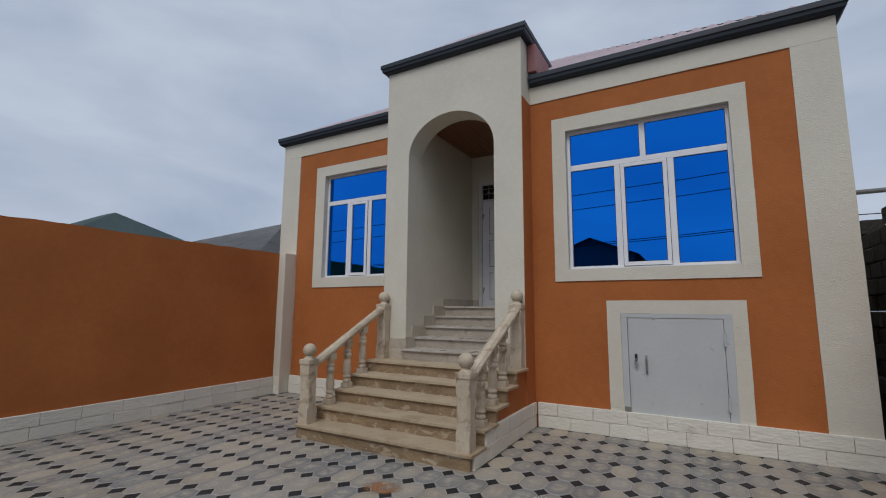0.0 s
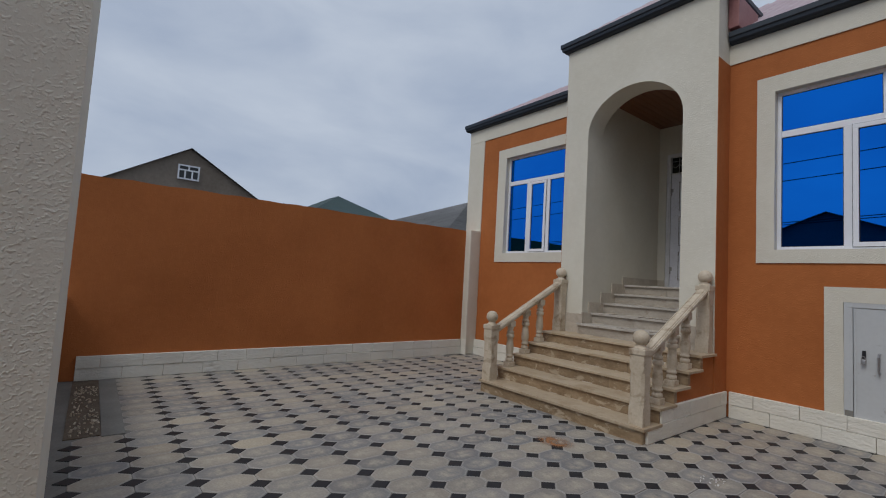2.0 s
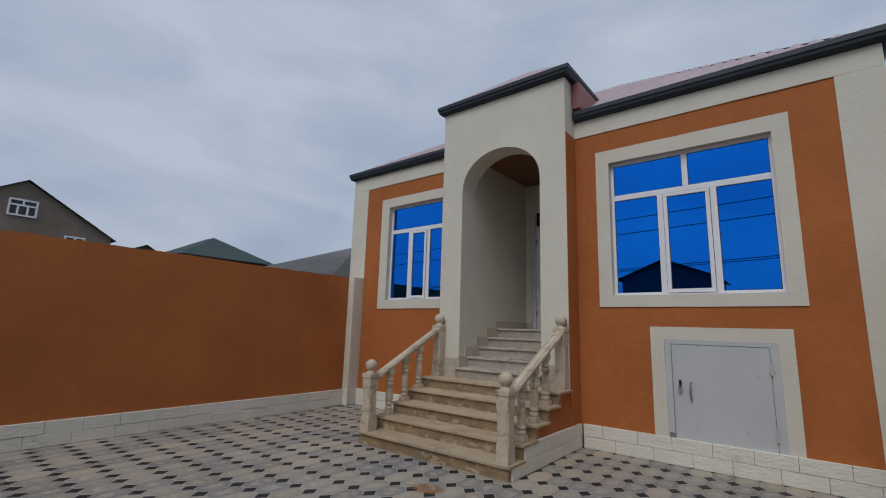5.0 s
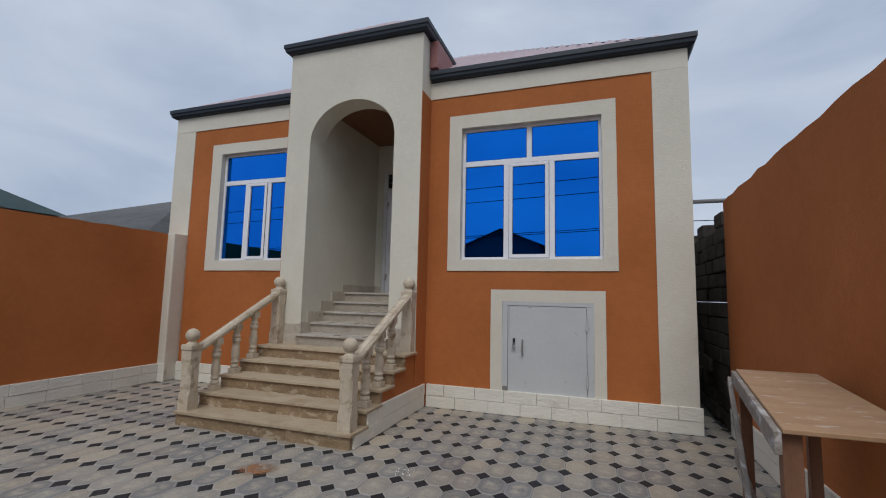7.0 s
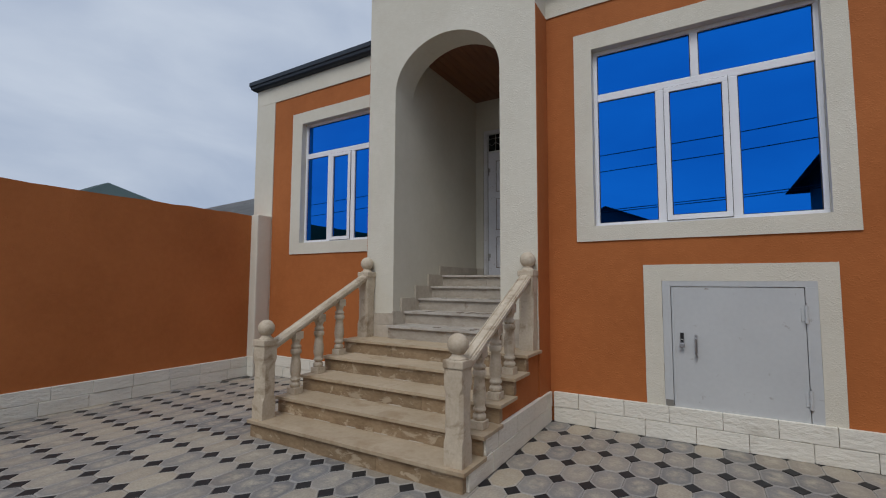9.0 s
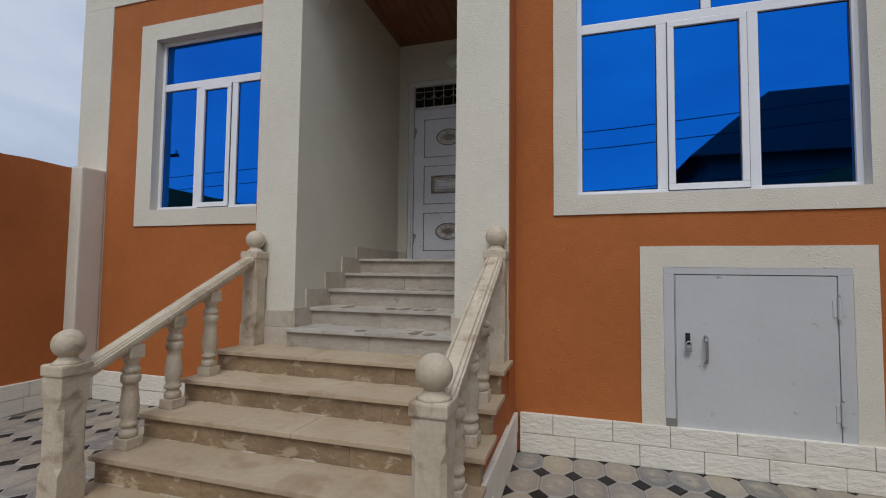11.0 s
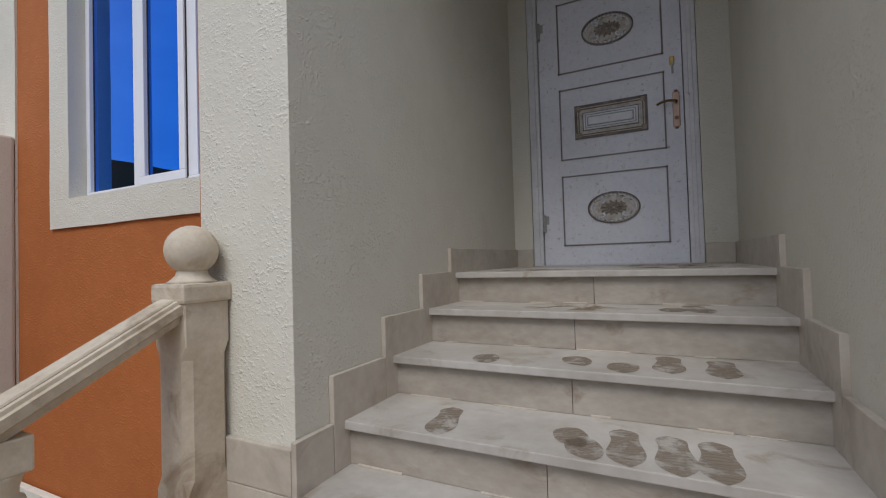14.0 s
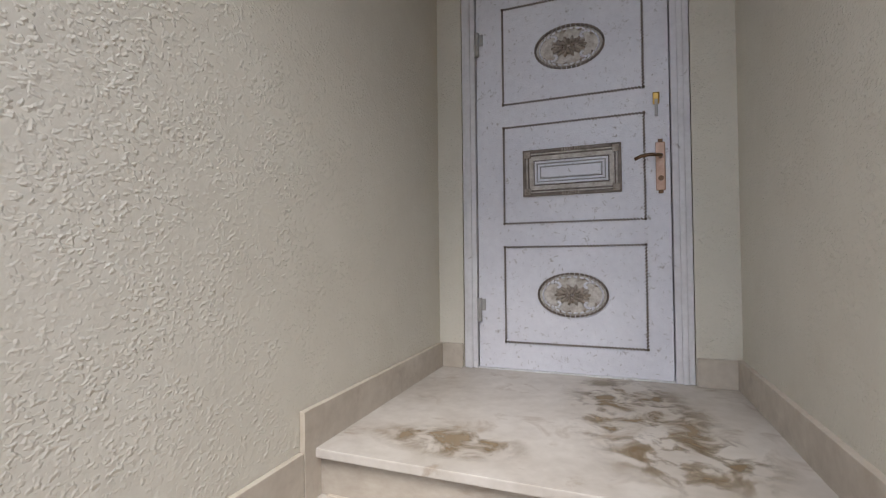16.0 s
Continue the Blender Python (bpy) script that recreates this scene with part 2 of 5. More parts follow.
FRAMEW = surface("worn_white_door_frame", (0.60, 0.59, 0.59), (0.78, 0.775, 0.79), 0.5, 4.0, 40.0, stain=(0.2, 0.16, 0.12), stain_at=(0.66, 0.76), stain_scale=14.0, bumps=((60.0, 0.3, 0.003),))
PATINA = surface("brown_glazed_moulding", (0.09, 0.068, 0.052), (0.25, 0.205, 0.165), 0.5, 20.0, 90.0, bumps=((90.0, 0.4, 0.003),))
ORNAMENT = surface("cream_brown_ornament", (0.30, 0.25, 0.20), (0.70, 0.67, 0.62), 0.5, 25.0, 90.0, bumps=((80.0, 0.4, 0.003),))
BROWN_GLAZE = surface("brown_glazed_relief", (0.15, 0.115, 0.085), (0.46, 0.40, 0.34), 0.5, 30.0, 90.0, bumps=((80.0, 0.4, 0.003),))
BRONZE = surface("brown_bronze", (0.10, 0.055, 0.03), (0.20, 0.12, 0.07), 0.35, 20.0, 90.0, metal=0.8, bumps=())
COPPER = surface("pale_copper_plate", (0.44, 0.27, 0.19), (0.60, 0.42, 0.32), 0.4, 20.0, 90.0, metal=0.5, bumps=())
BRASS = surface("yellow_brass", (0.50, 0.30, 0.07), (0.66, 0.44, 0.14), 0.35, 20.0, 90.0, metal=0.8, bumps=())
IRON = surface("pale_wrought_iron", (0.30, 0.29, 0.28), (0.45, 0.44, 0.42), 0.5, 20.0, 90.0, bumps=())
CEIL_WOOD = surface("varnished_pine_lining", (0.125, 0.042, 0.018), (0.23, 0.09, 0.038), 0.4, 2.0, 14.0, stain=(0.09, 0.03, 0.012), stain_at=(0.62, 0.72), stain_scale=3.0, bumps=((30.0, 0.1, 0.002),), stretch=(9, 1, 9))
PLY = surface("splattered_plywood", (0.33, 0.19, 0.10), (0.47, 0.30, 0.17), 0.75, 3.0, 30.0, stain=(0.58, 0.50, 0.43), stain_at=(0.6, 0.66), stain_scale=9.0, bumps=((40.0, 0.3, 0.004),), stretch=(1, 2.4, 1))
GREYWOOD = surface("weathered_plank_with_plaster", (0.15, 0.125, 0.10), (0.36, 0.32, 0.28), 0.85, 5.0, 40.0, stain=(0.55, 0.53, 0.52), stain_at=(0.56, 0.68), stain_scale=6.0, bumps=((50.0, 0.5, 0.005),), stretch=(2, 1, 2))
BROWNWOOD = surface("raw_brown_post", (0.16, 0.075, 0.042), (0.25, 0.125, 0.07), 0.8, 4.0, 40.0, bumps=((50.0, 0.4, 0.004),), stretch=(3, 3, 1))
BLOCK = surface("rough_dark_block", (0.035, 0.03, 0.026), (0.085, 0.07, 0.056), 0.95, 3.0, 25.0, bumps=((22.0, 0.8, 0.02),), per_piece=0.3)
BROWN_WALL = surface("brown_house_stone", (0.16, 0.13, 0.10), (0.27, 0.225, 0.18), 0.9, 0.5, 6.0, bumps=((4.0, 0.4, 0.03),))
GREEN_ROOF = surface("green_metal_roof", (0.065, 0.115, 0.115), (0.10, 0.16, 0.16), 0.5, 0.5, 8.0, bumps=())
SLATE = surface("grey_corrugated_slate", (0.12, 0.122, 0.125), (0.21, 0.21, 0.21), 0.9, 0.6, 8.0, stain=(0.06, 0.06, 0.06), bumps=((10.0, 0.3, 0.01),))
DARK_ROOF = surface("dark_roof_tile", (0.018, 0.017, 0.018), (0.04, 0.038, 0.04), 0.7, 0.8, 8.0, bumps=((4.0, 0.4, 0.03),))
FAR_ROOF = surface("faded_brown_roof_sheet", (0.085, 0.078, 0.073), (0.13, 0.12, 0.112), 0.8, 0.8, 8.0, bumps=())
DARK_WALL = surface("far_house_plaster", (0.10, 0.097, 0.094), (0.14, 0.135, 0.13), 0.9, 0.5, 6.0, bumps=((6.0, 0.3, 0.02),))
CABLE = surface("black_cable_sheath", (0.008, 0.008, 0.008), (0.012, 0.012, 0.012), 0.6, 4.0, 30.0, bumps=())
PIPE = surface("galvanised_pipe", (0.22, 0.22, 0.23), (0.33, 0.33, 0.34), 0.5, 5.0, 30.0, metal=0.4, bumps=())
LAMPW = surface("opal_white_plastic", (0.62, 0.61, 0.58), (0.68, 0.67, 0.64), 0.4, 5.0, 30.0, bumps=())
ROOM = surface("dark_room_paint", (0.03, 0.03, 0.035), (0.05, 0.05, 0.055), 0.9, 1.0, 9.0, bumps=())


def coated_glass():
    """Blue solar glass with a mirror coating."""
    m, n, l, p = node_mat("blue_mirror_glass")
    g = n.new("ShaderNodeNewGeometry")
    f = tex_noise(n, l, g.outputs["Position"], 0.8, 2)
    l.new(ramp(n, l, f, (0.005, 0.155, 0.66), (0.006, 0.175, 0.72), 0.3, 0.7), p.inputs["Base Color"])
    p.inputs["Metallic"].default_value = 1.0
    p.inputs["Roughness"].default_value = 0.012
    return m


def dark_glass():
    m, n, l, p = node_mat("dark_clear_glass")
    p.inputs["Base Color"].default_value = (0.012, 0.013, 0.014, 1)
    p.inputs["Roughness"].default_value = 0.06
    return m


GLASS, TRANSOM_GLASS = coated_glass(), dark_glass()


# ---- mesh helpers ----
def mesh_of(name, bm, material, smooth=False):
    me = bpy.data.meshes.new(name)
    bmesh.ops.recalc_face_normals(bm, faces=bm.faces)
    for f in bm.faces:
        f.smooth = smooth
    bm.to_mesh(me)
    bm.free()
    me.materials.append(material)
    return me


def solid(name, bm, material, smooth=False):
    return new(name, mesh_of(name, bm, material, smooth))


def part(name, bm, material, parent, label="", smooth=False):
    ob = solid(name, bm, material, smooth)
    ob.parent = parent
    if label:
        ob["label"] = label
    return ob


def thing(name, label, category, at=(0, 0, 0), group="", kind=""):
    ob = new(name)
    ob.location = at
    ob.empty_display_size = 0.1
    return tagged(ob, label, category, group, kind)


def structure(name, bm, material, label, category):
    return tagged(solid(name, bm, material), label, category, kind="structure")


def add_box(bm, x0, x1, y0, y1, z0, z1, bevel=0.0):
    r = bmesh.ops.create_cube(bm, size=1.0, matrix=Matrix.Translation(((x0 + x1) / 2, (y0 + y1) / 2, (z0 + z1) / 2)) @ Matrix.Diagonal((x1 - x0, y1 - y0, z1 - z0, 1)))
    if bevel:
        edges = {e for v in r["verts"] for e in v.link_edges}
        bmesh.ops.bevel(bm, geom=list(edges), offset=bevel, segments=2, affect="EDGES", profile=0.6)
    return bm


def box(x0, x1, y0, y1, z0, z1, bevel=0.0):
    return add_box(bmesh.new(), x0, x1, y0, y1, z0, z1, bevel)


def boxes(*dims, bevel=0.0):
    bm = bmesh.new()
    for d in dims:
        add_box(bm, *d, bevel)
    return bm


def beam(a, b, w, h, bevel=0.004, up=(0, 0, 1)):
    """A squared bar from a to b."""
    a, b = Vector(a), Vector(b)
    d = (b - a).normalized()
    side = d.cross(Vector(up)).normalized()
    top = side.cross(d)
    bm = bmesh.new()
    r = bmesh.ops.create_cube(bm, size=1.0)
    if bevel:
        bmesh.ops.scale(bm, vec=(w, (b - a).length, h), verts=bm.verts)
        bmesh.ops.bevel(bm, geom=list(bm.edges), offset=bevel, segments=2, affect="EDGES")
    m = Matrix((side, d, top)).transposed().to_4x4()
    bmesh.ops.transform(bm, matrix=Matrix.Translation((a + b) / 2) @ m, verts=bm.verts)
    return bm


def extruded(profile, axis_from, axis_to, place):
    """Sweeps a closed outline of (u, v) from one value of the axis to another; place(u, v, w) gives the point."""
    bm = bmesh.new()
    a = [bm.verts.new(place(u, v, axis_from)) for u, v in profile]
    b = [bm.verts.new(place(u, v, axis_to)) for u, v in profile]
    n = len(profile)
    for i in range(n):
        bm.faces.new((a[i], a[(i + 1) % n], b[(i + 1) % n], b[i]))
    bm.faces.new(a)
    bm.faces.new(b)
    return bm


def lathe(profile, segments=20):
    """A turned body from (radius, height) pairs round the z axis."""
    bm = bmesh.new()
    rings = []
    for r, z in profile:
        rings.append([bm.verts.new((r * math.cos(2 * math.pi * i / segments), r * math.sin(2 * math.pi * i / segments), z)) for i in range(segments)])
    for lo, hi in zip(rings, rings[1:]):
        for i in range(segments):
            bm.faces.new((lo[i], lo[(i + 1) % segments], hi[(i + 1) % segments], hi[i]))
    bm.faces.new(rings[0])
    bm.faces.new(rings[-1])
    return bm


def tube(points, radius, segments=8):
    """A round bar along points."""
    bm = bmesh.new()
    pts = [Vector(p) for p in points]
    rings = []
    for i, p in enumerate(pts):
        d = (pts[min(i + 1, len(pts) - 1)] - pts[max(i - 1, 0)]).normalized()
        s = d.cross(Vector((0, 0, 1)) if abs(d.z) < 0.95 else Vector((1, 0, 0))).normalized()
        u = s.cross(d)
        rings.append([bm.verts.new(p + radius * (math.cos(2 * math.pi * k / segments) * s + math.sin(2 * math.pi * k / segments) * u)) for k in range(segments)])
    for lo, hi in zip(rings, rings[1:]):
        for k in range(segments):
            bm.faces.new((lo[k], lo[(k + 1) % segments], hi[(k + 1) % segments], hi[k]))
    bm.faces.new(rings[0])
    bm.faces.new(rings[-1])
    return bm


def uneven(bm, cuts=14, amount=0.0035):
    """Splits a plain body and lets its faces and edges wander a little, as hand-laid plaster does."""
    bmesh.ops.subdivide_edges(bm, edges=[e for e in bm.edges if e.calc_length() > 0.3], cuts=cuts, use_grid_fill=True)
    for v in bm.verts:
        v.co += noise.noise_vector(v.co * 2.3) * amount + noise.noise_vector(v.co * 9.0) * amount * 0.5
    return bm


# ---- plan, in metres ----
FACADE, PORCH, DOOR_Y = 6.25, 5.87, 8.25
LEFT, RIGHT = -7.325, 1.56
TOP, PORCH_TOP = 4.92, 5.57
PX0, PX1 = -4.40, -2.03
IN0, IN1 = -3.961, -2.465
RISE, TREAD, NOSE = 0.1633, 0.326, 4.127
LAND = 10 * RISE
CEIL = 4.74
WALL_L, WALL_R = -7.0, 1.93
FRONT0, FRONT1 = -0.77, -0.40


def nose(k):
    return NOSE + (k - 1) * TREAD


# ---- ground ----
gm = bmesh.new()
add_box(gm, -400, 400, -400, 400, -0.5, -0.03)
structure("ground", gm, ASPHALT, "grey asphalt ground round the yard", "ground")
bed = structure("yard_bed", box(WALL_L - 0.3, WALL_R + 0.3, FRONT0 - 1.5, FACADE + 0.5, -0.029, -0.006), JOINT, "sandy bedding and joints of the paved yard", "floor")

# ---- house walls ----
W2 = (-6.158, -4.62, 2.145, 4.135)
W1 = (-1.518, 0.494, 2.132, 4.145)
HATCH = (-0.872, 0.358, 0.28, 1.55)
BACK = 14.0


def wall_with_openings(x0, x1, y0, y1, z0, z1, holes):
    """A wall along x, cut by openings (x0, x1, z0, z1)."""
    bm = bmesh.new()
    xs = sorted({x0, x1, *[h[0] for h in holes], *[h[1] for h in holes]})
    zs = sorted({z0, z1, *[h[2] for h in holes], *[h[3] for h in holes]})
    solid_cell = lambda i, j: 0 <= i < len(xs) - 1 and 0 <= j < len(zs) - 1 and not any(
        h[0] <= (xs[i] + xs[i + 1]) / 2 <= h[1] and h[2] <= (zs[j] + zs[j + 1]) / 2 <= h[3] for h in holes)
    at = {}

    def v(i, j, y):
        if (i, j, y) not in at:
            at[i, j, y] = bm.verts.new((xs[i], y, zs[j]))
        return at[i, j, y]
    for i in range(len(xs) - 1):
        for j in range(len(zs) - 1):
            if not solid_cell(i, j):
                continue
            for y in (y0, y1):
                bm.faces.new((v(i, j, y), v(i + 1, j, y), v(i + 1, j + 1, y), v(i, j + 1, y)))
            for di, dj, a, b in ((-1, 0, (i, j), (i, j + 1)), (1, 0, (i + 1, j), (i + 1, j + 1)), (0, -1, (i, j), (i + 1, j)), (0, 1, (i, j + 1), (i + 1, j + 1))):
                if not solid_cell(i + di, j + dj):
                    bm.faces.new((v(*a, y0), v(*b, y0), v(*b, y1), v(*a, y1)))
    return bm


structure("wall_house_front_east", wall_with_openings(PX1 - 0.2, RIGHT - 0.004, FACADE, FACADE + 0.35, 0, TOP - 0.004, [W1, HATCH]), ORANGE, "orange stuccoed house front with cream bands", "wall")
structure("wall_house_front_west", wall_with_openings(LEFT + 0.004, PX0 + 0.2, FACADE, FACADE + 0.35, 0, TOP - 0.004, [W2]), ORANGE, "orange stuccoed house front beside the porch", "wall")
structure("wall_house_east", box(RIGHT - 0.35, RIGHT, FACADE + 0.353, BACK, 0, TOP), CREAM, "cream side wall of the house", "wall")
structure("wall_house_west", box(LEFT, LEFT + 0.35, FACADE + 0.353, BACK, 0, TOP), CREAM, "cream side wall of the house", "wall")
structure("wall_house_back", box(LEFT, RIGHT, BACK + 0.003, BACK + 0.3, 0, TOP), CREAM, "plain back wall of the house", "wall")
structure("ceiling_house", box(LEFT + 0.36, RIGHT - 0.36, FACADE + 0.36, BACK - 0.003, TOP - 0.1, TOP), ROOM, "plain ceiling closing the house rooms", "ceiling")

# cream bands, slightly proud of the orange
P = 0.014
trims = [
    ("trim_band_east", (PX1 + 0.003, RIGHT, FACADE - P, FACADE + 0.35, 4.655, TOP), "cream stucco band under the eaves"),
    ("trim_band_west", (LEFT, PX0 - 0.003, FACADE - P, FACADE + 0.35, 4.635, TOP), "cream stucco band under the eaves"),
    ("trim_corner_east", (1.125, RIGHT, FACADE - P, FACADE + 0.35, 0.32, 4.652), "cream stucco corner strip of the house front"),
    ("trim_corner_west", (LEFT, -6.845, FACADE - P, FACADE + 0.35, 0.0, 4.632), "cream stucco corner strip of the house front"),
]
for name, d, label in trims:
    structure(name, uneven(box(*d)), CREAM, label, "trim")


def surround(name, o, x0, x1, z0, z1, label):
    """A flat cream frame round an opening, lining its reveal."""
    y0, y1 = FACADE - P, FACADE + 0.155
    bm = boxes((x0, x1, y0, y1, o[3], z1), (x0, x1, y0, y1, z0, o[2]), (x0, o[0], y0, y1, o[2], o[3]), (o[1], x1, y0, y1, o[2], o[3]))
    bmesh.ops.remove_doubles(bm, verts=bm.verts, dist=0.0005)
    return structure(name, uneven(bm), CREAM, label, "trim")


W1i = (W1[0] + 0.006, W1[1] - 0.006, W1[2] + 0.006, W1[3] - 0.006)
W2i = (W2[0] + 0.006, W2[1] - 0.006, W2[2] + 0.006, W2[3] - 0.006)
Hi = (HATCH[0] + 0.004, HATCH[1] - 0.004, HATCH[2] + 0.004, HATCH[3] - 0.004)
surround("trim_window_east", W1i, -1.705, 0.672, 1.975, 4.345, "cream stucco surround of the wide window")
surround("trim_window_west", W2i, -6.380, PX0 - 0.02, 1.972, 4.32, "cream stucco surround of the window by the porch")
bm = boxes((-1.035, 0.505, FACADE - P, FACADE + 0.1, Hi[3], 1.71), (-1.035, Hi[0], FACADE - P, FACADE + 0.1, 0.322, Hi[3]), (Hi[1], 0.505, FACADE - P, FACADE + 0.1, 0.322, Hi[3]))
structure("trim_hatch", uneven(bm), CREAM, "cream stucco surround of the cellar hatch", "trim")


def add_window(name, o, mull, t_split, transom_z, label):
    """A white plastic window: outer frame, transom, mullions, an opening sash in the middle and five blue panes."""
    y0, y1, w = FACADE + 0.082, FACADE + 0.15, 0.042
    x0, x1, z0, z1 = o
    th = thing(name, label, "window", ((x0 + x1) / 2, y0, z0), kind="structure")
    inv = Matrix.Translation(-th.location)

    def put(pname, bm, mat, plabel="", parent=th):
        bmesh.ops.transform(bm, matrix=inv, verts=bm.verts)
        return part(pname, bm, mat, parent, plabel)
    m1, m2 = mull
    put("window_frame", boxes((x0, x1, y0, y1, z1 - w, z1), (x0, x1, y0, y1, z0, z0 + w), (x0, x0 + w, y0, y1, z0 + w, z1 - w), (x1 - w, x1, y0, y1, z0 + w, z1 - w), bevel=0.004), PVC)
    put("transom_bar", box(x0 + w, x1 - w, y0 + 0.003, y1, transom_z - 0.041, transom_z + 0.041, 0.004), PVC)
    if t_split:
        put("transom_mullion", box(t_split - 0.036, t_split + 0.036, y0 + 0.003, y1, transom_z + 0.041, z1 - w, 0.004), PVC)
    for m in (m1, m2):
        put("mullion", box(m - 0.045, m + 0.045, y0 + 0.003, y1, z0 + w, transom_z - 0.041, 0.004), PVC)
    s = 0.05
    sx0, sx1, sz0, sz1 = m1 + 0.035, m2 - 0.035, z0 + w - 0.012, transom_z - 0.034
    put("sash", boxes((sx0, sx1, y0 - 0.014, y1, sz1 - s, sz1), (sx0, sx1, y0 - 0.014, y1, sz0, sz0 + s), (sx0, sx0 + s, y0 - 0.014, y1, sz0 + s, sz1 - s), (sx1 - s, sx1, y0 - 0.014, y1, sz0 + s, sz1 - s), bevel=0.004), PVC, "white opening sash")
    e = 0.005
    put("sash_seal", boxes((sx0 - e, sx1 + e, y0 - 0.003, y0 + 0.01, sz1, sz1 + e), (sx0 - e, sx1 + e, y0 - 0.003, y0 + 0.01, sz0 - e, sz0), (sx0 - e, sx0, y0 - 0.003, y0 + 0.01, sz0, sz1), (sx1, sx1 + e, y0 - 0.003, y0 + 0.01, sz0, sz1)), GASKET, "dark seal round the opening sash")
    upper = [(x0 + w, t_split - 0.036), (t_split + 0.036, x1 - w)] if t_split else [(x0 + w, x1 - w)]
    cells = [(u, v, transom_z + 0.041, z1 - w) for u, v in upper] + [(x0 + w, m1 - 0.045, z0 + w, transom_z - 0.041), (m2 + 0.045, x1 - w, z0 + w, transom_z - 0.041), (sx0 + s, sx1 - s, sz0 + s, sz1 - s)]
    for i, (a, b, c, d) in enumerate(cells):
        yg = y0 + 0.026 if i < len(cells) - 1 else y0 + 0.012
        g = 0.008
        put("gasket", boxes((a, b, yg - 0.004, yg + 0.004, d - g, d), (a, b, yg - 0.004, yg + 0.004, c, c + g), (a, a + g, yg - 0.004, yg + 0.004, c + g, d - g), (b - g, b, yg - 0.004, yg + 0.004, c + g, d - g)), GASKET)
        put("pane", box(a + g, b - g, yg - 0.002, yg + 0.006, c + g, d - g), GLASS, "blue mirror-coated pane")
    # room behind
    put("window_sill", box(x0, x1, y1 + 0.002, FACADE + 0.35, z0, z0 + 0.02), PVC)
    return th


add_window("window_1", W1i, (-0.836, -0.197), -0.511, 3.598, "wide white plastic window with five blue mirrored panes")
add_window("window_2", W2i, (-5.602, -5.122), None, 3.590, "white plastic window with blue mirrored panes by the porch")

# ---- cellar hatch ----
hatch = thing("door_2", "grey painted steel cellar hatch, shut and padlocked", "hatch", (-0.26, FACADE, 0.34), kind="structure")


def to_parent(bm, th):
    bmesh.ops.transform(bm, matrix=Matrix.Translation(-th.location), verts=bm.verts)
    return bm


hx0, hx1, hz0, hz1 = Hi
hy = FACADE - 0.012
part("hatch_frame", to_parent(boxes((hx0, hx1, hy, hy + 0.05, hz1 - 0.055, hz1), (hx0, hx0 + 0.075, hy, hy + 0.05, hz0 - 0.01, hz1 - 0.055), (hx1 - 0.09, hx1, hy, hy + 0.05, hz0 - 0.01, hz1 - 0.055), bevel=0.003), hatch), STEEL, hatch)
part("hatch_leaf", to_parent(box(hx0 + 0.079, hx1 - 0.094, hy + 0.006, hy + 0.045, hz0 - 0.005, hz1 - 0.060, 0.004), hatch), STEEL, hatch)
part("fold_rib", to_parent(box(hx0 + 0.085, hx0 + 0.100, hy - 0.002, hy + 0.006, hz0 + 0.01, hz1 - 0.07, 0.003), hatch), STEEL, hatch)
for hz in (1.255, 0.52):
    hinge = part("hinge", to_parent(tube([(hx1 - 0.088, hy - 0.012, hz - 0.08), (hx1 - 0.088, hy - 0.012, hz + 0.08)], 0.014), hatch), STEEL, hatch, "welded grey hinge")
    part("hinge_plate", to_parent(box(hx1 - 0.125, hx1 - 0.098, hy - 0.002, hy + 0.007, hz - 0.06, hz + 0.06, 0.002), hatch), STEEL, hinge)
    part("hinge_pin", to_parent(tube([(hx1 - 0.088, hy - 0.012, hz + 0.08), (hx1 - 0.088, hy - 0.012, hz + 0.10)], 0.006), hatch), RAW_STEEL, hinge)
part("pull_handle", to_parent(tube([(hx0 + 0.285, hy + 0.006, 0.82), (hx0 + 0.285, hy - 0.035, 0.825), (hx0 + 0.285, hy - 0.045, 0.85), (hx0 + 0.285, hy - 0.045, 0.99), (hx0 + 0.285, hy - 0.035, 1.015), (hx0 + 0.285, hy + 0.006, 1.02)], 0.011), hatch), RAW_STEEL, hatch, "bent steel pull handle")
plate = part("lock_hasp", to_parent(box(hx0 + 0.150, hx0 + 0.180, hy - 0.014, hy + 0.006, 0.955, 1.04, 0.003), hatch), GASKET, hatch, "black steel hasp")
part("patch_plate", to_parent(box(hx0 + 0.006, hx0 + 0.074, hy - 0.004, hy, hz0, hz0 + 0.10, 0.001), hatch), CEMENT, hatch, "unpainted grey foot of the frame")
lock = thing("padlock", "small steel padlock hanging on the hatch hasp", "padlock", (hx0 + 0.165, hy - 0.03, 0.945))
part("body", box(-0.022, 0.022, -0.010, 0.010, -0.045, 0.0, 0.006), RAW_STEEL, lock)
part("shackle", tube([(-0.015, 0, -0.002), (-0.015, 0, 0.02), (-0.008, 0, 0.033), (0.008, 0, 0.033), (0.015, 0, 0.02), (0.015, 0, -0.002)], 0.004), RAW_STEEL, lock)

# ---- porch ----
ACX, AHW, ASPR, ARISE = (IN0 + IN1) / 2, (IN1 - IN0) / 2, 4.03, 0.63


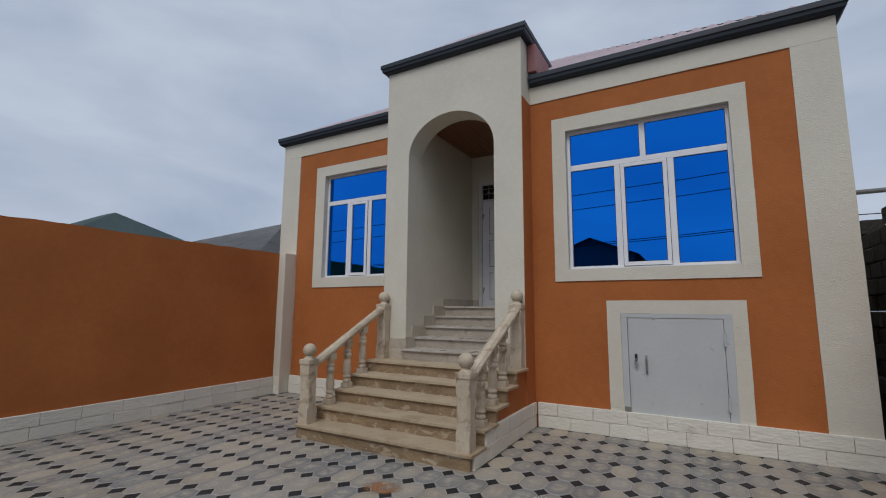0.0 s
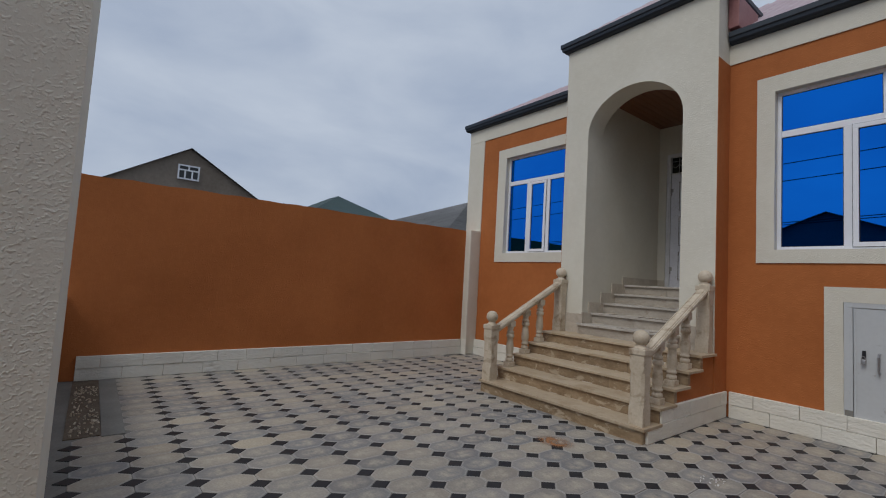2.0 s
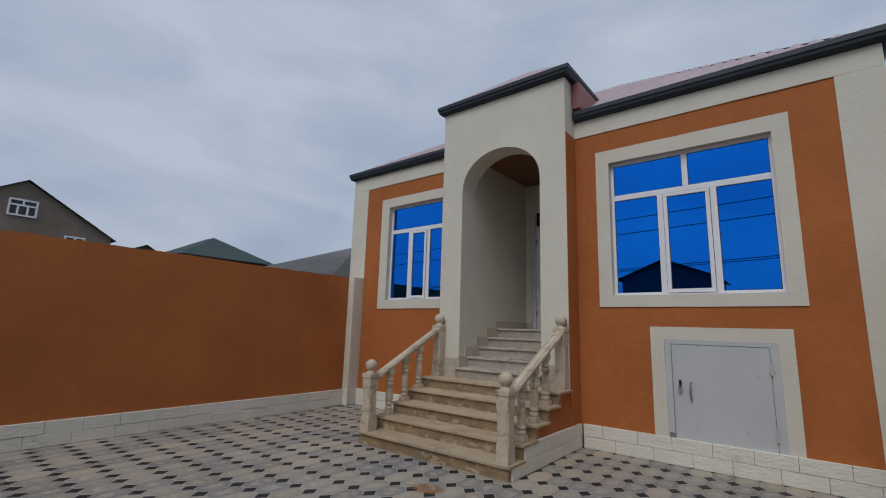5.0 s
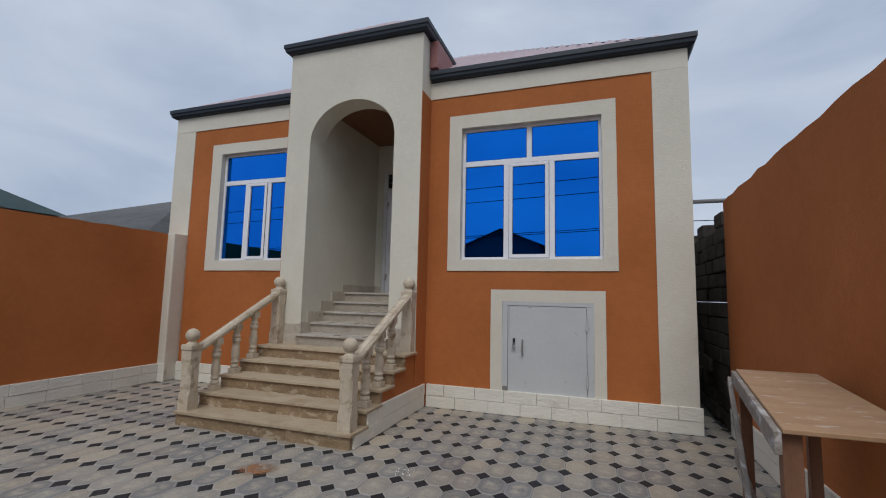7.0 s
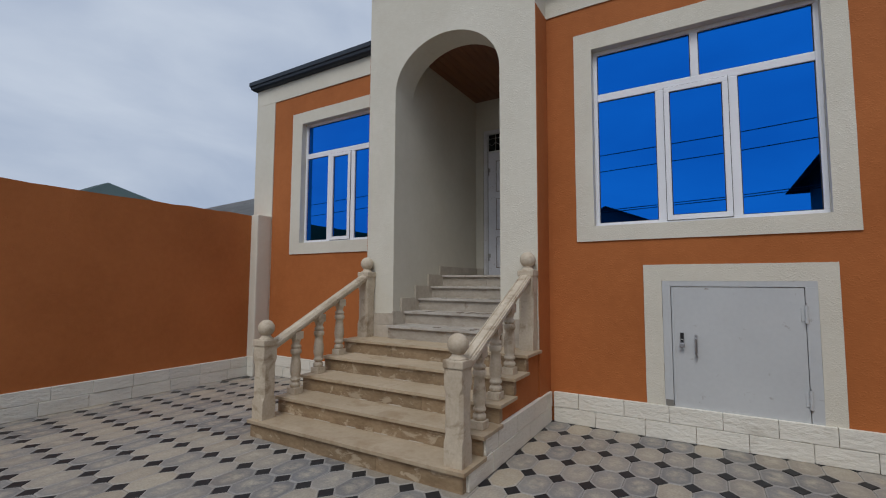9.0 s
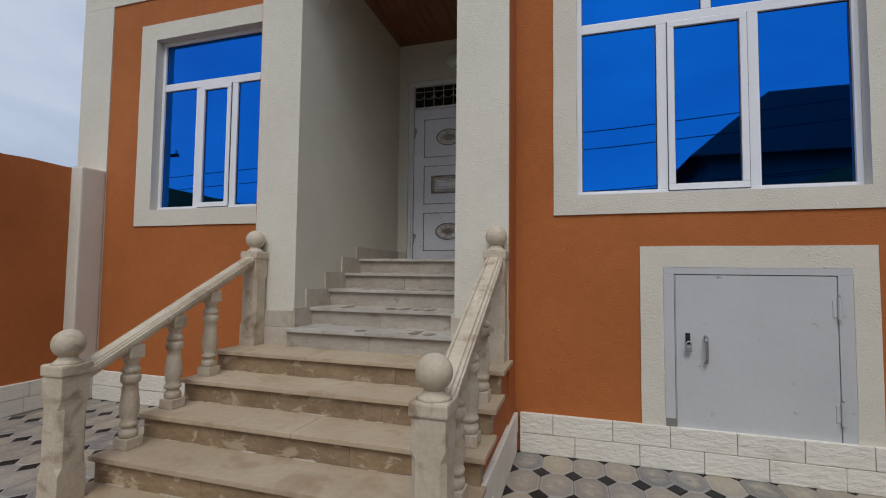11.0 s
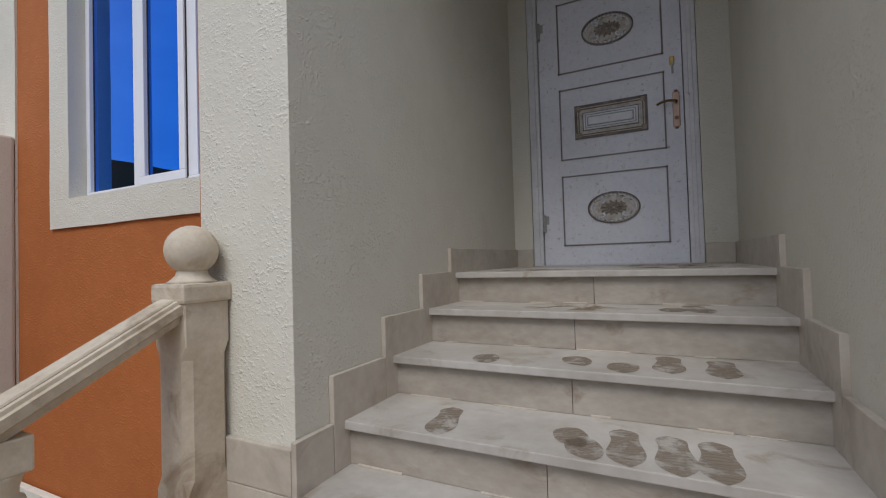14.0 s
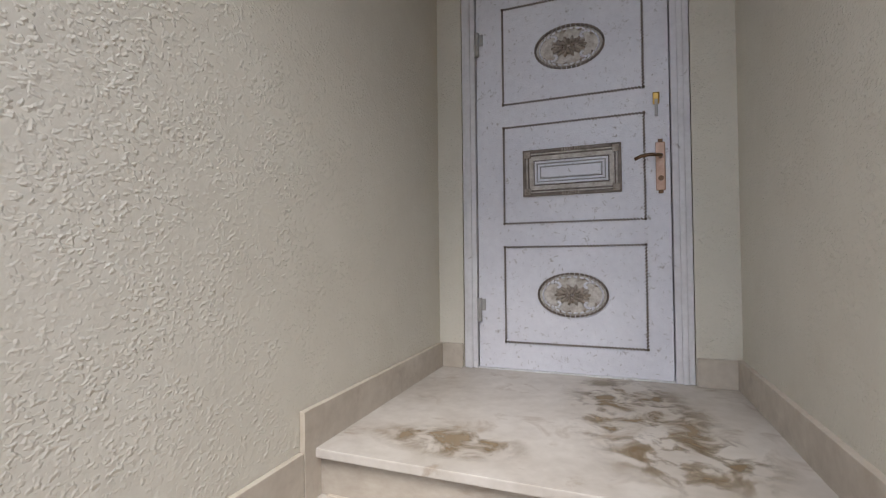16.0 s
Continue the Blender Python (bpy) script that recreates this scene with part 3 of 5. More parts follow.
def arch_front():
    """The front of the porch: two piers and the wall over an arch, one solid."""
    bm = bmesh.new()
    n = 28
    arc = [(ACX - AHW * math.cos(math.pi * i / n), ASPR + ARISE * math.sin(math.pi * i / n)) for i in range(n + 1)]
    y0, y1 = PORCH, PORCH + 0.40
    foot = 5 * RISE
    fr, bk = {}, {}

    def pair(key, x, z):
        fr[key], bk[key] = bm.verts.new((x, y0, z)), bm.verts.new((x, y1, z))
    for i, (x, z) in enumerate(arc):
        pair(("a", i), x, z)
        pair(("t", i), x, PORCH_TOP)
    for s, xo, xi in (("l", PX0, IN0), ("r", PX1, IN1)):
        pair((s, "fo"), xo, foot)
        pair((s, "fi"), xi, foot)
        pair((s, "so"), xo, ASPR)
        pair((s, "to"), xo, PORCH_TOP)

    def quad(a, b, c, d):
        bm.faces.new((fr[a], fr[b], fr[c], fr[d]))
        bm.faces.new((bk[a], bk[b], bk[c], bk[d]))

    def skin(a, b):
        bm.faces.new((fr[a], fr[b], bk[b], bk[a]))
    for i in range(n):
        quad(("a", i), ("a", i + 1), ("t", i + 1), ("t", i))
        skin(("a", i), ("a", i + 1))
        skin(("t", i), ("t", i + 1))
    for s, e in (("l", 0), ("r", n)):
        quad((s, "fo"), (s, "fi"), ("a", e), (s, "so"))
        quad((s, "so"), ("a", e), ("t", e), (s, "to"))
        skin((s, "fo"), (s, "so"))
        skin((s, "so"), (s, "to"))
        skin((s, "to"), ("t", e))
        skin((s, "fi"), ("a", e))
        skin((s, "fo"), (s, "fi"))
    return bm


structure("wall_porch_front", arch_front(), CREAM, "cream stuccoed porch front with a round arch", "wall")
structure("wall_porch_west", box(PX0, IN0, PORCH + 0.40, DOOR_Y + 0.3, 0.0, PORCH_TOP), CREAM, "cream stuccoed inner wall of the porch", "wall")
structure("wall_porch_east", box(IN1, PX1, PORCH + 0.40, DOOR_Y + 0.3, 0.0, PORCH_TOP), CREAM, "cream stuccoed inner wall of the porch", "wall")
structure("wall_porch_side_east", box(PX1 - 0.06, PX1 + 0.006, PORCH + 0.002, FACADE, 0.3, 4.655), ORANGE, "orange stuccoed flank of the porch", "wall")
structure("wall_porch_side_west", box(PX0 - 0.006, PX0 + 0.06, PORCH + 0.002, FACADE, 0.3, 4.635), ORANGE, "orange stuccoed flank of the porch", "wall")
DX0, DX1, DZ1 = -3.815, -2.655, 4.20
structure("wall_porch_back", wall_with_openings(IN0, IN1, DOOR_Y, DOOR_Y + 0.3, LAND - 0.1, PORCH_TOP, [(DX0, DX1, LAND - 0.1, DZ1)]), CREAM, "cream stuccoed back wall of the porch round the door", "wall")
structure("wall_hall_back", box(IN0, IN1, DOOR_Y + 0.304, DOOR_Y + 0.4, LAND - 0.1, PORCH_TOP), ROOM, "dark hall behind the front door", "wall")
cm = bmesh.new()
nb = 13
for i in range(nb):
    xa = IN0 + (IN1 - IN0) * i / nb
    xb = IN0 + (IN1 - IN0) * (i + 1) / nb
    add_box(cm, xa + 0.002, xb - 0.002, PORCH + 0.405, DOOR_Y - 0.002, CEIL, CEIL + 0.02, 0.004)
structure("ceiling_porch", cm, CEIL_WOOD, "varnished pine board ceiling of the porch", "ceiling")
structure("porch_ceiling_deck", box(IN0, IN1, PORCH + 0.403, DOOR_Y - 0.002, CEIL + 0.022, CEIL + 0.06), CEIL_WOOD, "boarding over the porch ceiling", "ceiling")

# ---- roofs and gutters ----
GUT = [(0.02, 0.0), (-0.06, 0.012), (-0.085, 0.035), (-0.092, 0.075), (-0.108, 0.088), (-0.108, 0.155), (-0.098, 0.16), (0.02, 0.16)]


def gutter(name, runs, label):
    th = thing(name, label, "gutter", kind="structure")
    for bm in runs:
        part("gutter_run", bm, GUTTER, th)
    return th


def run_x(x0, x1, y, z, flip0=0.108, flip1=0.108):
    """A gutter along x; its ends are mitred outwards."""
    bm = bmesh.new()
    a = [bm.verts.new((x0 + u * (flip0 / 0.108), y + u, z + v)) for u, v in GUT]
    b = [bm.verts.new((x1 - u * (flip1 / 0.108), y + u, z + v)) for u, v in GUT]
    n = len(GUT)
    for i in range(n):
        bm.faces.new((a[i], a[(i + 1) % n], b[(i + 1) % n], b[i]))
    bm.faces.new(a)
    bm.faces.new(b)
    return bm


def run_y(x, y0, y1, z, s, mitre=True):
    """A gutter along y on a side that faces s (+1: east, -1: west)."""
    bm = bmesh.new()
    a = [bm.verts.new((x - s * u, y0 + (u if mitre else 0), z + v)) for u, v in GUT]
    b = [bm.verts.new((x - s * u, y1, z + v)) for u, v in GUT]
    n = len(GUT)
    for i in range(n):
        bm.faces.new((a[i], a[(i + 1) % n], b[(i + 1) % n], b[i]))
    bm.faces.new(a)
    bm.faces.new(b)
    return bm


gutter("gutter_east", [run_x(PX1 + 0.02, RIGHT, FACADE - P, TOP + 0.002, 0.0), run_y(RIGHT + 0.002, FACADE - P, BACK, TOP + 0.002, 1)], "dark slate metal eaves gutter of the house")
gutter("gutter_west", [run_x(LEFT, PX0 - 0.02, FACADE - P, TOP + 0.002, 0.108, 0.0), run_y(LEFT - 0.002, FACADE - P, BACK, TOP + 0.002, -1)], "dark slate metal eaves gutter of the house")
gutter("gutter_porch", [run_x(PX0, PX1, PORCH, PORCH_TOP + 0.002), run_y(PX1 + 0.002, PORCH, FACADE + 0.9, PORCH_TOP + 0.002, 1), run_y(PX0 - 0.002, PORCH, FACADE + 0.9, PORCH_TOP + 0.002, -1)], "dark slate metal eaves gutter of the porch")


def corrugated_hip(x0, x1, y0, z0, slope, depth, pitch, height):
    """The front slope of a hipped roof of corrugated sheet, with its two hip ends as plain ribs."""
    bm = bmesh.new()
    n = int((x1 - x0) / pitch * 6)
    lo, hi = [], []
    for i in range(n + 1):
        x = x0 + (x1 - x0) * i / n
        d = min(depth, x - x0, x1 - x)
        h = height * math.sin(2 * math.pi * (x - x0) / pitch)
        lo.append(bm.verts.new((x, y0, z0 + h)))
        hi.append(bm.verts.new((x, y0 + max(d, 0.001), z0 + slope * d + h)))
    for i in range(n):
        bm.faces.new((lo[i], lo[i + 1], hi[i + 1], hi[i]))
    for s, xs in ((1, x0), (-1, x1)):
        a = [bm.verts.new(p) for p in ((xs, y0, z0), (xs, y0 + 2 * depth, z0), (xs + s * depth, y0 + depth, z0 + slope * depth))]
        bm.faces.new(a)
    b = [bm.verts.new(p) for p in ((x0, y0 + 2 * depth, z0), (x1, y0 + 2 * depth, z0), (x1 - depth, y0 + depth, z0 + slope * depth), (x0 + depth, y0 + depth, z0 + slope * depth))]
    bm.faces.new(b)
    return bm


roof = structure("roof_house", corrugated_hip(LEFT - 0.08, RIGHT + 0.08, FACADE - 0.08, TOP + 0.155, 0.63, 4.0, 0.20, 0.022), ROOF_RED, "mauve corrugated metal hip roof of the house", "roof")
structure("roof_porch", corrugated_hip(PX0 - 0.08, PX1 + 0.08, PORCH - 0.08, PORCH_TOP + 0.155, 0.76, 1.29, 0.16, 0.014), ROOF_RED, "mauve corrugated metal roof of the porch", "roof")
structure("flashing_porch", box(PX1 + 0.008, PX1 + 0.14, FACADE - 0.11, FACADE + 0.6, TOP + 0.21, PORCH_TOP + 0.0, 0.01), RED_TRIM, "dull red flashing between porch and eaves", "flashing")

# ---- staircase ----
SX0, SX1 = -4.385, -2.035
stairs = thing("staircase", "ten limestone and marble steps up to the porch, stained", "stairs", (-3.2, NOSE, 0), kind="structure")
core = bmesh.new()
for k in range(1, 6):
    add_box(core, SX0 + 0.004, SX1 - 0.004, nose(k) + 0.05, nose(k + 1) + 0.05 if k < 5 else PORCH + 0.4, 0, k * RISE - 0.032)
for k in range(6, 11):
    add_box(core, IN0 + 0.004, IN1 - 0.004, nose(k) + 0.05, nose(k + 1) + 0.05 if k < 10 else DOOR_Y + 0.25, 0.0, k * RISE - 0.032)
part("core", to_parent(core, stairs), ORANGE, stairs, "orange painted stair flanks")


def piece_splits(k, a, b):
    """Where the slabs of a step meet."""
    rnd = random.Random(40 + k)
    if b - a < 1.8:
        return [a, a + (b - a) * (0.47 + 0.06 * rnd.random()), b]
    c = a + (b - a) * (0.28 + 0.1 * rnd.random())
    return [a, c, c + (b - a) * (0.33 + 0.08 * rnd.random()), b]


for k in range(1, 11):
    wide = k <= 5
    a, b = (SX0 - 0.035, SX1 + 0.045) if wide else (IN0 + 0.003, IN1 - 0.003)
    if k == 6:
        a, b = IN0 - 0.02, IN1 + 0.03
    y0 = nose(k)
    y1 = nose(k + 1) + 0.055 if k not in (5, 10) else (PORCH - 0.002 if k == 5 else DOOR_Y + 0.07)
    z1 = k * RISE
    tread_mat = LIME if k <= 5 else MARBLE
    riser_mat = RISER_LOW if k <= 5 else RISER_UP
    cuts = [a, a + (b - a) * (0.5 + 0.16 * math.sin(2.1 * k)), b] if k in (3, 5, 6) else [a, b]
    for u, v in zip(cuts, cuts[1:]):
        if k == 6:
            part("tread", to_parent(box(u + 0.0012, v - 0.0012, y0, PORCH - 0.002, z1 - 0.031, z1, 0.004), stairs), tread_mat, stairs)
            u, v = max(u, IN0 + 0.003), min(v, IN1 - 0.003)
            part("tread", to_parent(box(u + 0.0012, v - 0.0012, PORCH, y1, z1 - 0.031, z1, 0.002), stairs), tread_mat, stairs)
        else:
            part("tread", to_parent(box(u + 0.0012, v - 0.0012, y0, y1, z1 - 0.031, z1, 0.004), stairs), tread_mat, stairs)
    ra, rb = (SX0, SX1) if wide else (IN0 + 0.003, IN1 - 0.003)
    if k == 6:
        ra, rb = IN0 - 0.012, IN1 + 0.02
    cuts = piece_splits(k, ra, rb)
    for u, v in zip(cuts, cuts[1:]):
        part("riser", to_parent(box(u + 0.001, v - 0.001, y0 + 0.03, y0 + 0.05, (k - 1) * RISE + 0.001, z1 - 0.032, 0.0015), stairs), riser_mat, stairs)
    # smears of mortar left along the foot of the riser
    if k > 1:
        rnd = random.Random(90 + k)
        bead = bmesh.new()
        x = ra + rnd.uniform(0.02, 0.2)
        while x < rb - 0.1:
            run = min(rnd.uniform(0.03, 0.22), rb - 0.02 - x)
            add_box(bead, x, x + run, y0 + 0.030 - rnd.uniform(0.004, 0.011), y0 + 0.031, (k - 1) * RISE, (k - 1) * RISE + rnd.uniform(0.003, 0.008), 0.0015)
            x += run + rnd.uniform(0.03, 0.35)
        part("mortar_bead", to_parent(bead, stairs), SKIRT, stairs, "pale smeared mortar")
    # cheek slabs closing the ends of the wide steps
    if wide:
        for xs, s in ((SX1 - 0.004, 1), (SX0 + 0.004, -1)):
            xa, xb = sorted((xs, xs + s * 0.018))
            part("cheek", to_parent(box(xa, xb, y0 + 0.03, y0 + 0.10, (k - 1) * RISE + 0.001, z1 - 0.032, 0.002), stairs), riser_mat, stairs)

# stepped skirting up the porch walls
skirt = thing("skirting", "grey marble skirting stepping up beside the porch stairs", "skirting", (-3.2, 7.0, LAND), kind="structure")
for s, xw in ((1, IN0), (-1, IN1)):
    xa, xb = sorted((xw + 0.001, xw + s * 0.022))
    for k in range(6, 11):
        y0 = max(nose(k) - 0.055, PORCH - 0.02) if k > 6 else PORCH - 0.022
        y1 = nose(k + 1) - 0.058 if k < 10 else DOOR_Y - 0.003
        top = k * RISE + (0.17 if k < 10 else 0.135)
        part("skirting_slab", to_parent(box(xa, xb, y0, y1, (k - 1) * RISE if k > 6 else 5 * RISE, top, 0.003), skirt), SKIRT, skirt)
    xa, xb = (IN0 + 0.023, DX0 - 0.002) if s == 1 else (DX1 + 0.002, IN1 - 0.023)
    part("skirting_slab", to_parent(box(xa, xb, DOOR_Y - 0.022, DOOR_Y - 0.001, LAND, LAND + 0.135, 0.003), skirt), SKIRT, skirt)
for x0, x1 in ((PX0 - 0.01, IN0 - 0.0), (IN1 + 0.0, PX1 + 0.01)):
    part("plinth_slab", to_parent(box(x0, x1, PORCH - 0.024, PORCH - 0.001, 5 * RISE, 6 * RISE - 0.002, 0.003), skirt), SKIRT, skirt)
    part("plinth_slab", to_parent(box(x0, x1, PORCH - 0.024, PORCH - 0.001, 6 * RISE, 1.125, 0.004), skirt), SKIRT, skirt)


# ---- balustrades ----
def newel(label, height):
    """A square stone post with chamfered corners, a moulded cap and a ball; height is that of the shaft."""
    th = thing("newel_post", label, "post", group="stair posts")
    bm = bmesh.new()
    h, w, c = height, 0.078, 0.024
    levels = [(0.0, 0.0), (0.17, 0.0), (0.215, c), (h - 0.18, c), (h - 0.135, 0.0), (h, 0.0)]
    rings = []
    for z, cut in levels:
        cut = max(cut, 0.003)
        pts = []
        for sx, sy in ((1, 1), (-1, 1), (-1, -1), (1, -1)):
            p1, p2 = (sx * w, sy * (w - cut)), (sx * (w - cut), sy * w)
            pts += [p1, p2] if sx * sy > 0 else [p2, p1]
        rings.append([bm.verts.new((x, y, z)) for x, y in pts])
    for lo, hi in zip(rings, rings[1:]):
        for i in range(8):
            bm.faces.new((lo[i], lo[(i + 1) % 8], hi[(i + 1) % 8], hi[i]))
    bm.faces.new(rings[0])
    bm.faces.new(rings[-1])
    part("shaft", bm, CARVED, th)
    part("cap", box(-0.088, 0.088, -0.088, 0.088, h, h + 0.065, 0.012), CARVED, th)
    part("neck", lathe([(0.082, h + 0.064), (0.066, h + 0.075), (0.05, h + 0.09), (0.046, h + 0.106)], 24), CARVED, th, smooth=True)
    r, zc = 0.083, h + 0.175
    part("ball", lathe([(r * math.sin(math.pi * i / 16), zc - r * math.cos(math.pi * i / 16)) for i in range(2, 16)] + [(0.006, zc + r)], 28), CARVED, th, "round stone ball finial", smooth=True)
    return th


def baluster():
    th = thing("baluster", "turned pale stone baluster on a stair tread", "baluster", group="stair balusters")
    part("foot", box(-0.058, 0.058, -0.058, 0.058, 0.0, 0.068, 0.006), CARVED, th)
    prof = [(0.044, 0.066), (0.053, 0.076), (0.057, 0.095), (0.053, 0.114), (0.040, 0.124), (0.040, 0.134), (0.052, 0.140), (0.055, 0.152), (0.052, 0.165), (0.043, 0.172),
            (0.052, 0.205), (0.057, 0.245), (0.054, 0.30), (0.047, 0.36), (0.043, 0.412), (0.054, 0.420), (0.058, 0.436), (0.058, 0.458), (0.053, 0.470),
            (0.042, 0.476), (0.052, 0.484), (0.055, 0.497), (0.051, 0.512), (0.040, 0.520), (0.041, 0.540), (0.050, 0.568), (0.052, 0.578)]
    part("stem", lathe(prof, 24), CARVED, th, smooth=True)
    part("head", box(-0.053, 0.053, -0.053, 0.053, 0.576, 0.662, 0.006), CARVED, th)
    return th


post_low, post_up = 4.25, 5.785
first_post, first_bal = {}, None
for s, xc in ((-1, -4.33), (1, -2.112)):
    for yy, k, height in ((post_low, 1, 0.712), (post_up, 5, 0.772)):
        at = pose(xc, yy, k * RISE)
        if k not in first_post:
            first_post[k] = newel("square pale stone newel post with ball finial, weathered", height)
            first_post[k].matrix_basis = at
        else:
            copy_thing(first_post[k], at)
    for k in (2, 3, 4):
        at = pose(xc - 0.008 * s, nose(k) + 0.18, k * RISE)
        if first_bal is None:
            first_bal = baluster()
            first_bal.matrix_basis = at
        else:
            copy_thing(first_bal, at)
    rail = thing("handrail", "sloping pale stone handrail with moulded edges", "handrail", (xc, 5.0, 1.2), group="stair handrails")
    zl, zu = RISE + 0.685, 5 * RISE + 0.795
    va, vb = Vector((xc, post_low + 0.07, zl + 0.03)), Vector((xc, post_up - 0.07, zu - 0.025))
    along = (vb - va).normalized()
    up = Vector((1, 0, 0)).cross(along)
    along_rail = lambda u, v, w: va + along * w + Vector((1, 0, 0)) * u + up * v
    length = (vb - va).length
    crown = [(-0.034, -0.050), (0.034, -0.050), (0.034, 0.019), (0.030, 0.024), (-0.030, 0.024), (-0.034, 0.019)]
    part("rail", to_parent(extruded(crown, 0.0, length, along_rail), rail), CARVED, rail)
    for side in (-1, 1):
        edge = [(0.034, -0.050), (0.048, -0.050), (0.052, -0.030), (0.066, -0.022), (0.066, 0.004), (0.058, 0.008), (0.055, 0.018), (0.044, 0.020), (0.041, 0.012), (0.034, 0.012)]
        part("edge_moulding", to_parent(extruded([(side * u, v) for u, v in edge], 0.0, length, along_rail), rail), CARVED, rail)

# ---- front door ----
door = thing("door_1", "white antiqued panelled front door, shut, brown mouldings", "door", (-3.22, DOOR_Y, LAND), kind="structure")
fy = DOOR_Y + 0.004
z_leaf = 3.79
for x0, x1 in ((DX0 + 0.003, -3.736), (-2.740, DX1 - 0.003)):
    part("jamb", to_parent(box(x0, x1, fy, fy + 0.10, LAND, DZ1 - 0.07, 0.006), door), FRAMEW, door)
    xm = (x0 + x1) / 2
    part("jamb_bead", to_parent(box(xm - 0.014, xm + 0.014, fy - 0.012, fy + 0.001, LAND, DZ1 - 0.07, 0.006), door), FRAMEW, door)
part("head_jamb", to_parent(box(DX0 + 0.003, DX1 - 0.003, fy, fy + 0.10, DZ1 - 0.07, DZ1 - 0.003, 0.006), door), FRAMEW, door)
part("transom_rail", to_parent(box(-3.735, -2.741, fy + 0.012, fy + 0.09, z_leaf + 0.004, z_leaf + 0.034, 0.004), door), FRAMEW, door)
leaf = part("leaf", to_parent(box(-3.730, -2.745, fy + 0.018, fy + 0.07, LAND + 0.006, z_leaf, 0.005), door), DOORW, door)
ly = fy + 0.018
part("transom_pane", to_parent(box(-3.734, -2.742, fy + 0.055, fy + 0.063, z_leaf + 0.035, DZ1 - 0.071), door), TRANSOM_GLASS, door, "dark glass fanlight")
grille = part("grille", to_parent(tube([(-3.73, fy + 0.03, z_leaf + 0.26), (-2.745, fy + 0.03, z_leaf + 0.26)], 0.005, 6), door), IRON, door, "thin wrought iron grille")
for i in range(1, 7):
    gx = -3.735 + i * 0.142
    part("grille_bar", to_parent(tube([(gx, fy + 0.03, z_leaf + 0.035), (gx, fy + 0.03, DZ1 - 0.071)], 0.006, 6), door), IRON, grille)
for i in range(7):
    gx = -3.735 + i * 0.142
    pts = [(gx + 0.142 * j / 8, fy + 0.03, z_leaf + 0.20 - 0.055 * math.sin(math.pi * j / 8)) for j in range(9)]
    part("grille_scallop", to_parent(tube(pts, 0.005, 6), door), IRON, grille)


def rope_frame(x0, x1, z0, z1):
    """A twisted rope moulding round a panel."""
    bm = bmesh.new()
    w, step = 0.0075, 0.016
    for (ax, az), (bx, bz) in (((x0, z0), (x1, z0)), ((x0, z1), (x1, z1)), ((x0, z0), (x0, z1)), ((x1, z0), (x1, z1))):
        length = math.hypot(bx - ax, bz - az)
        n = int(length / step)
        dx, dz = (bx - ax) / length, (bz - az) / length
        for i in range(n + 1):
            cx, cz = ax + dx * length * i / n, az + dz * length * i / n
            m = Matrix.Translation((cx, ly - 0.002, cz)) @ Matrix.Rotation(math.atan2(dx, dz) + 0.6, 4, "Y") @ Matrix.Diagonal((w, 0.010, step * 0.95, 1))
            bmesh.ops.create_cube(bm, size=1.0, matrix=m)
    return bm


for z0, z1 in ((1.787, 2.308), (2.438, 2.970), (3.10, 3.635)):
    part("rope_moulding", to_parent(rope_frame(-3.576, -2.862, z0, z1), door), PATINA, leaf, "brown twisted rope moulding")


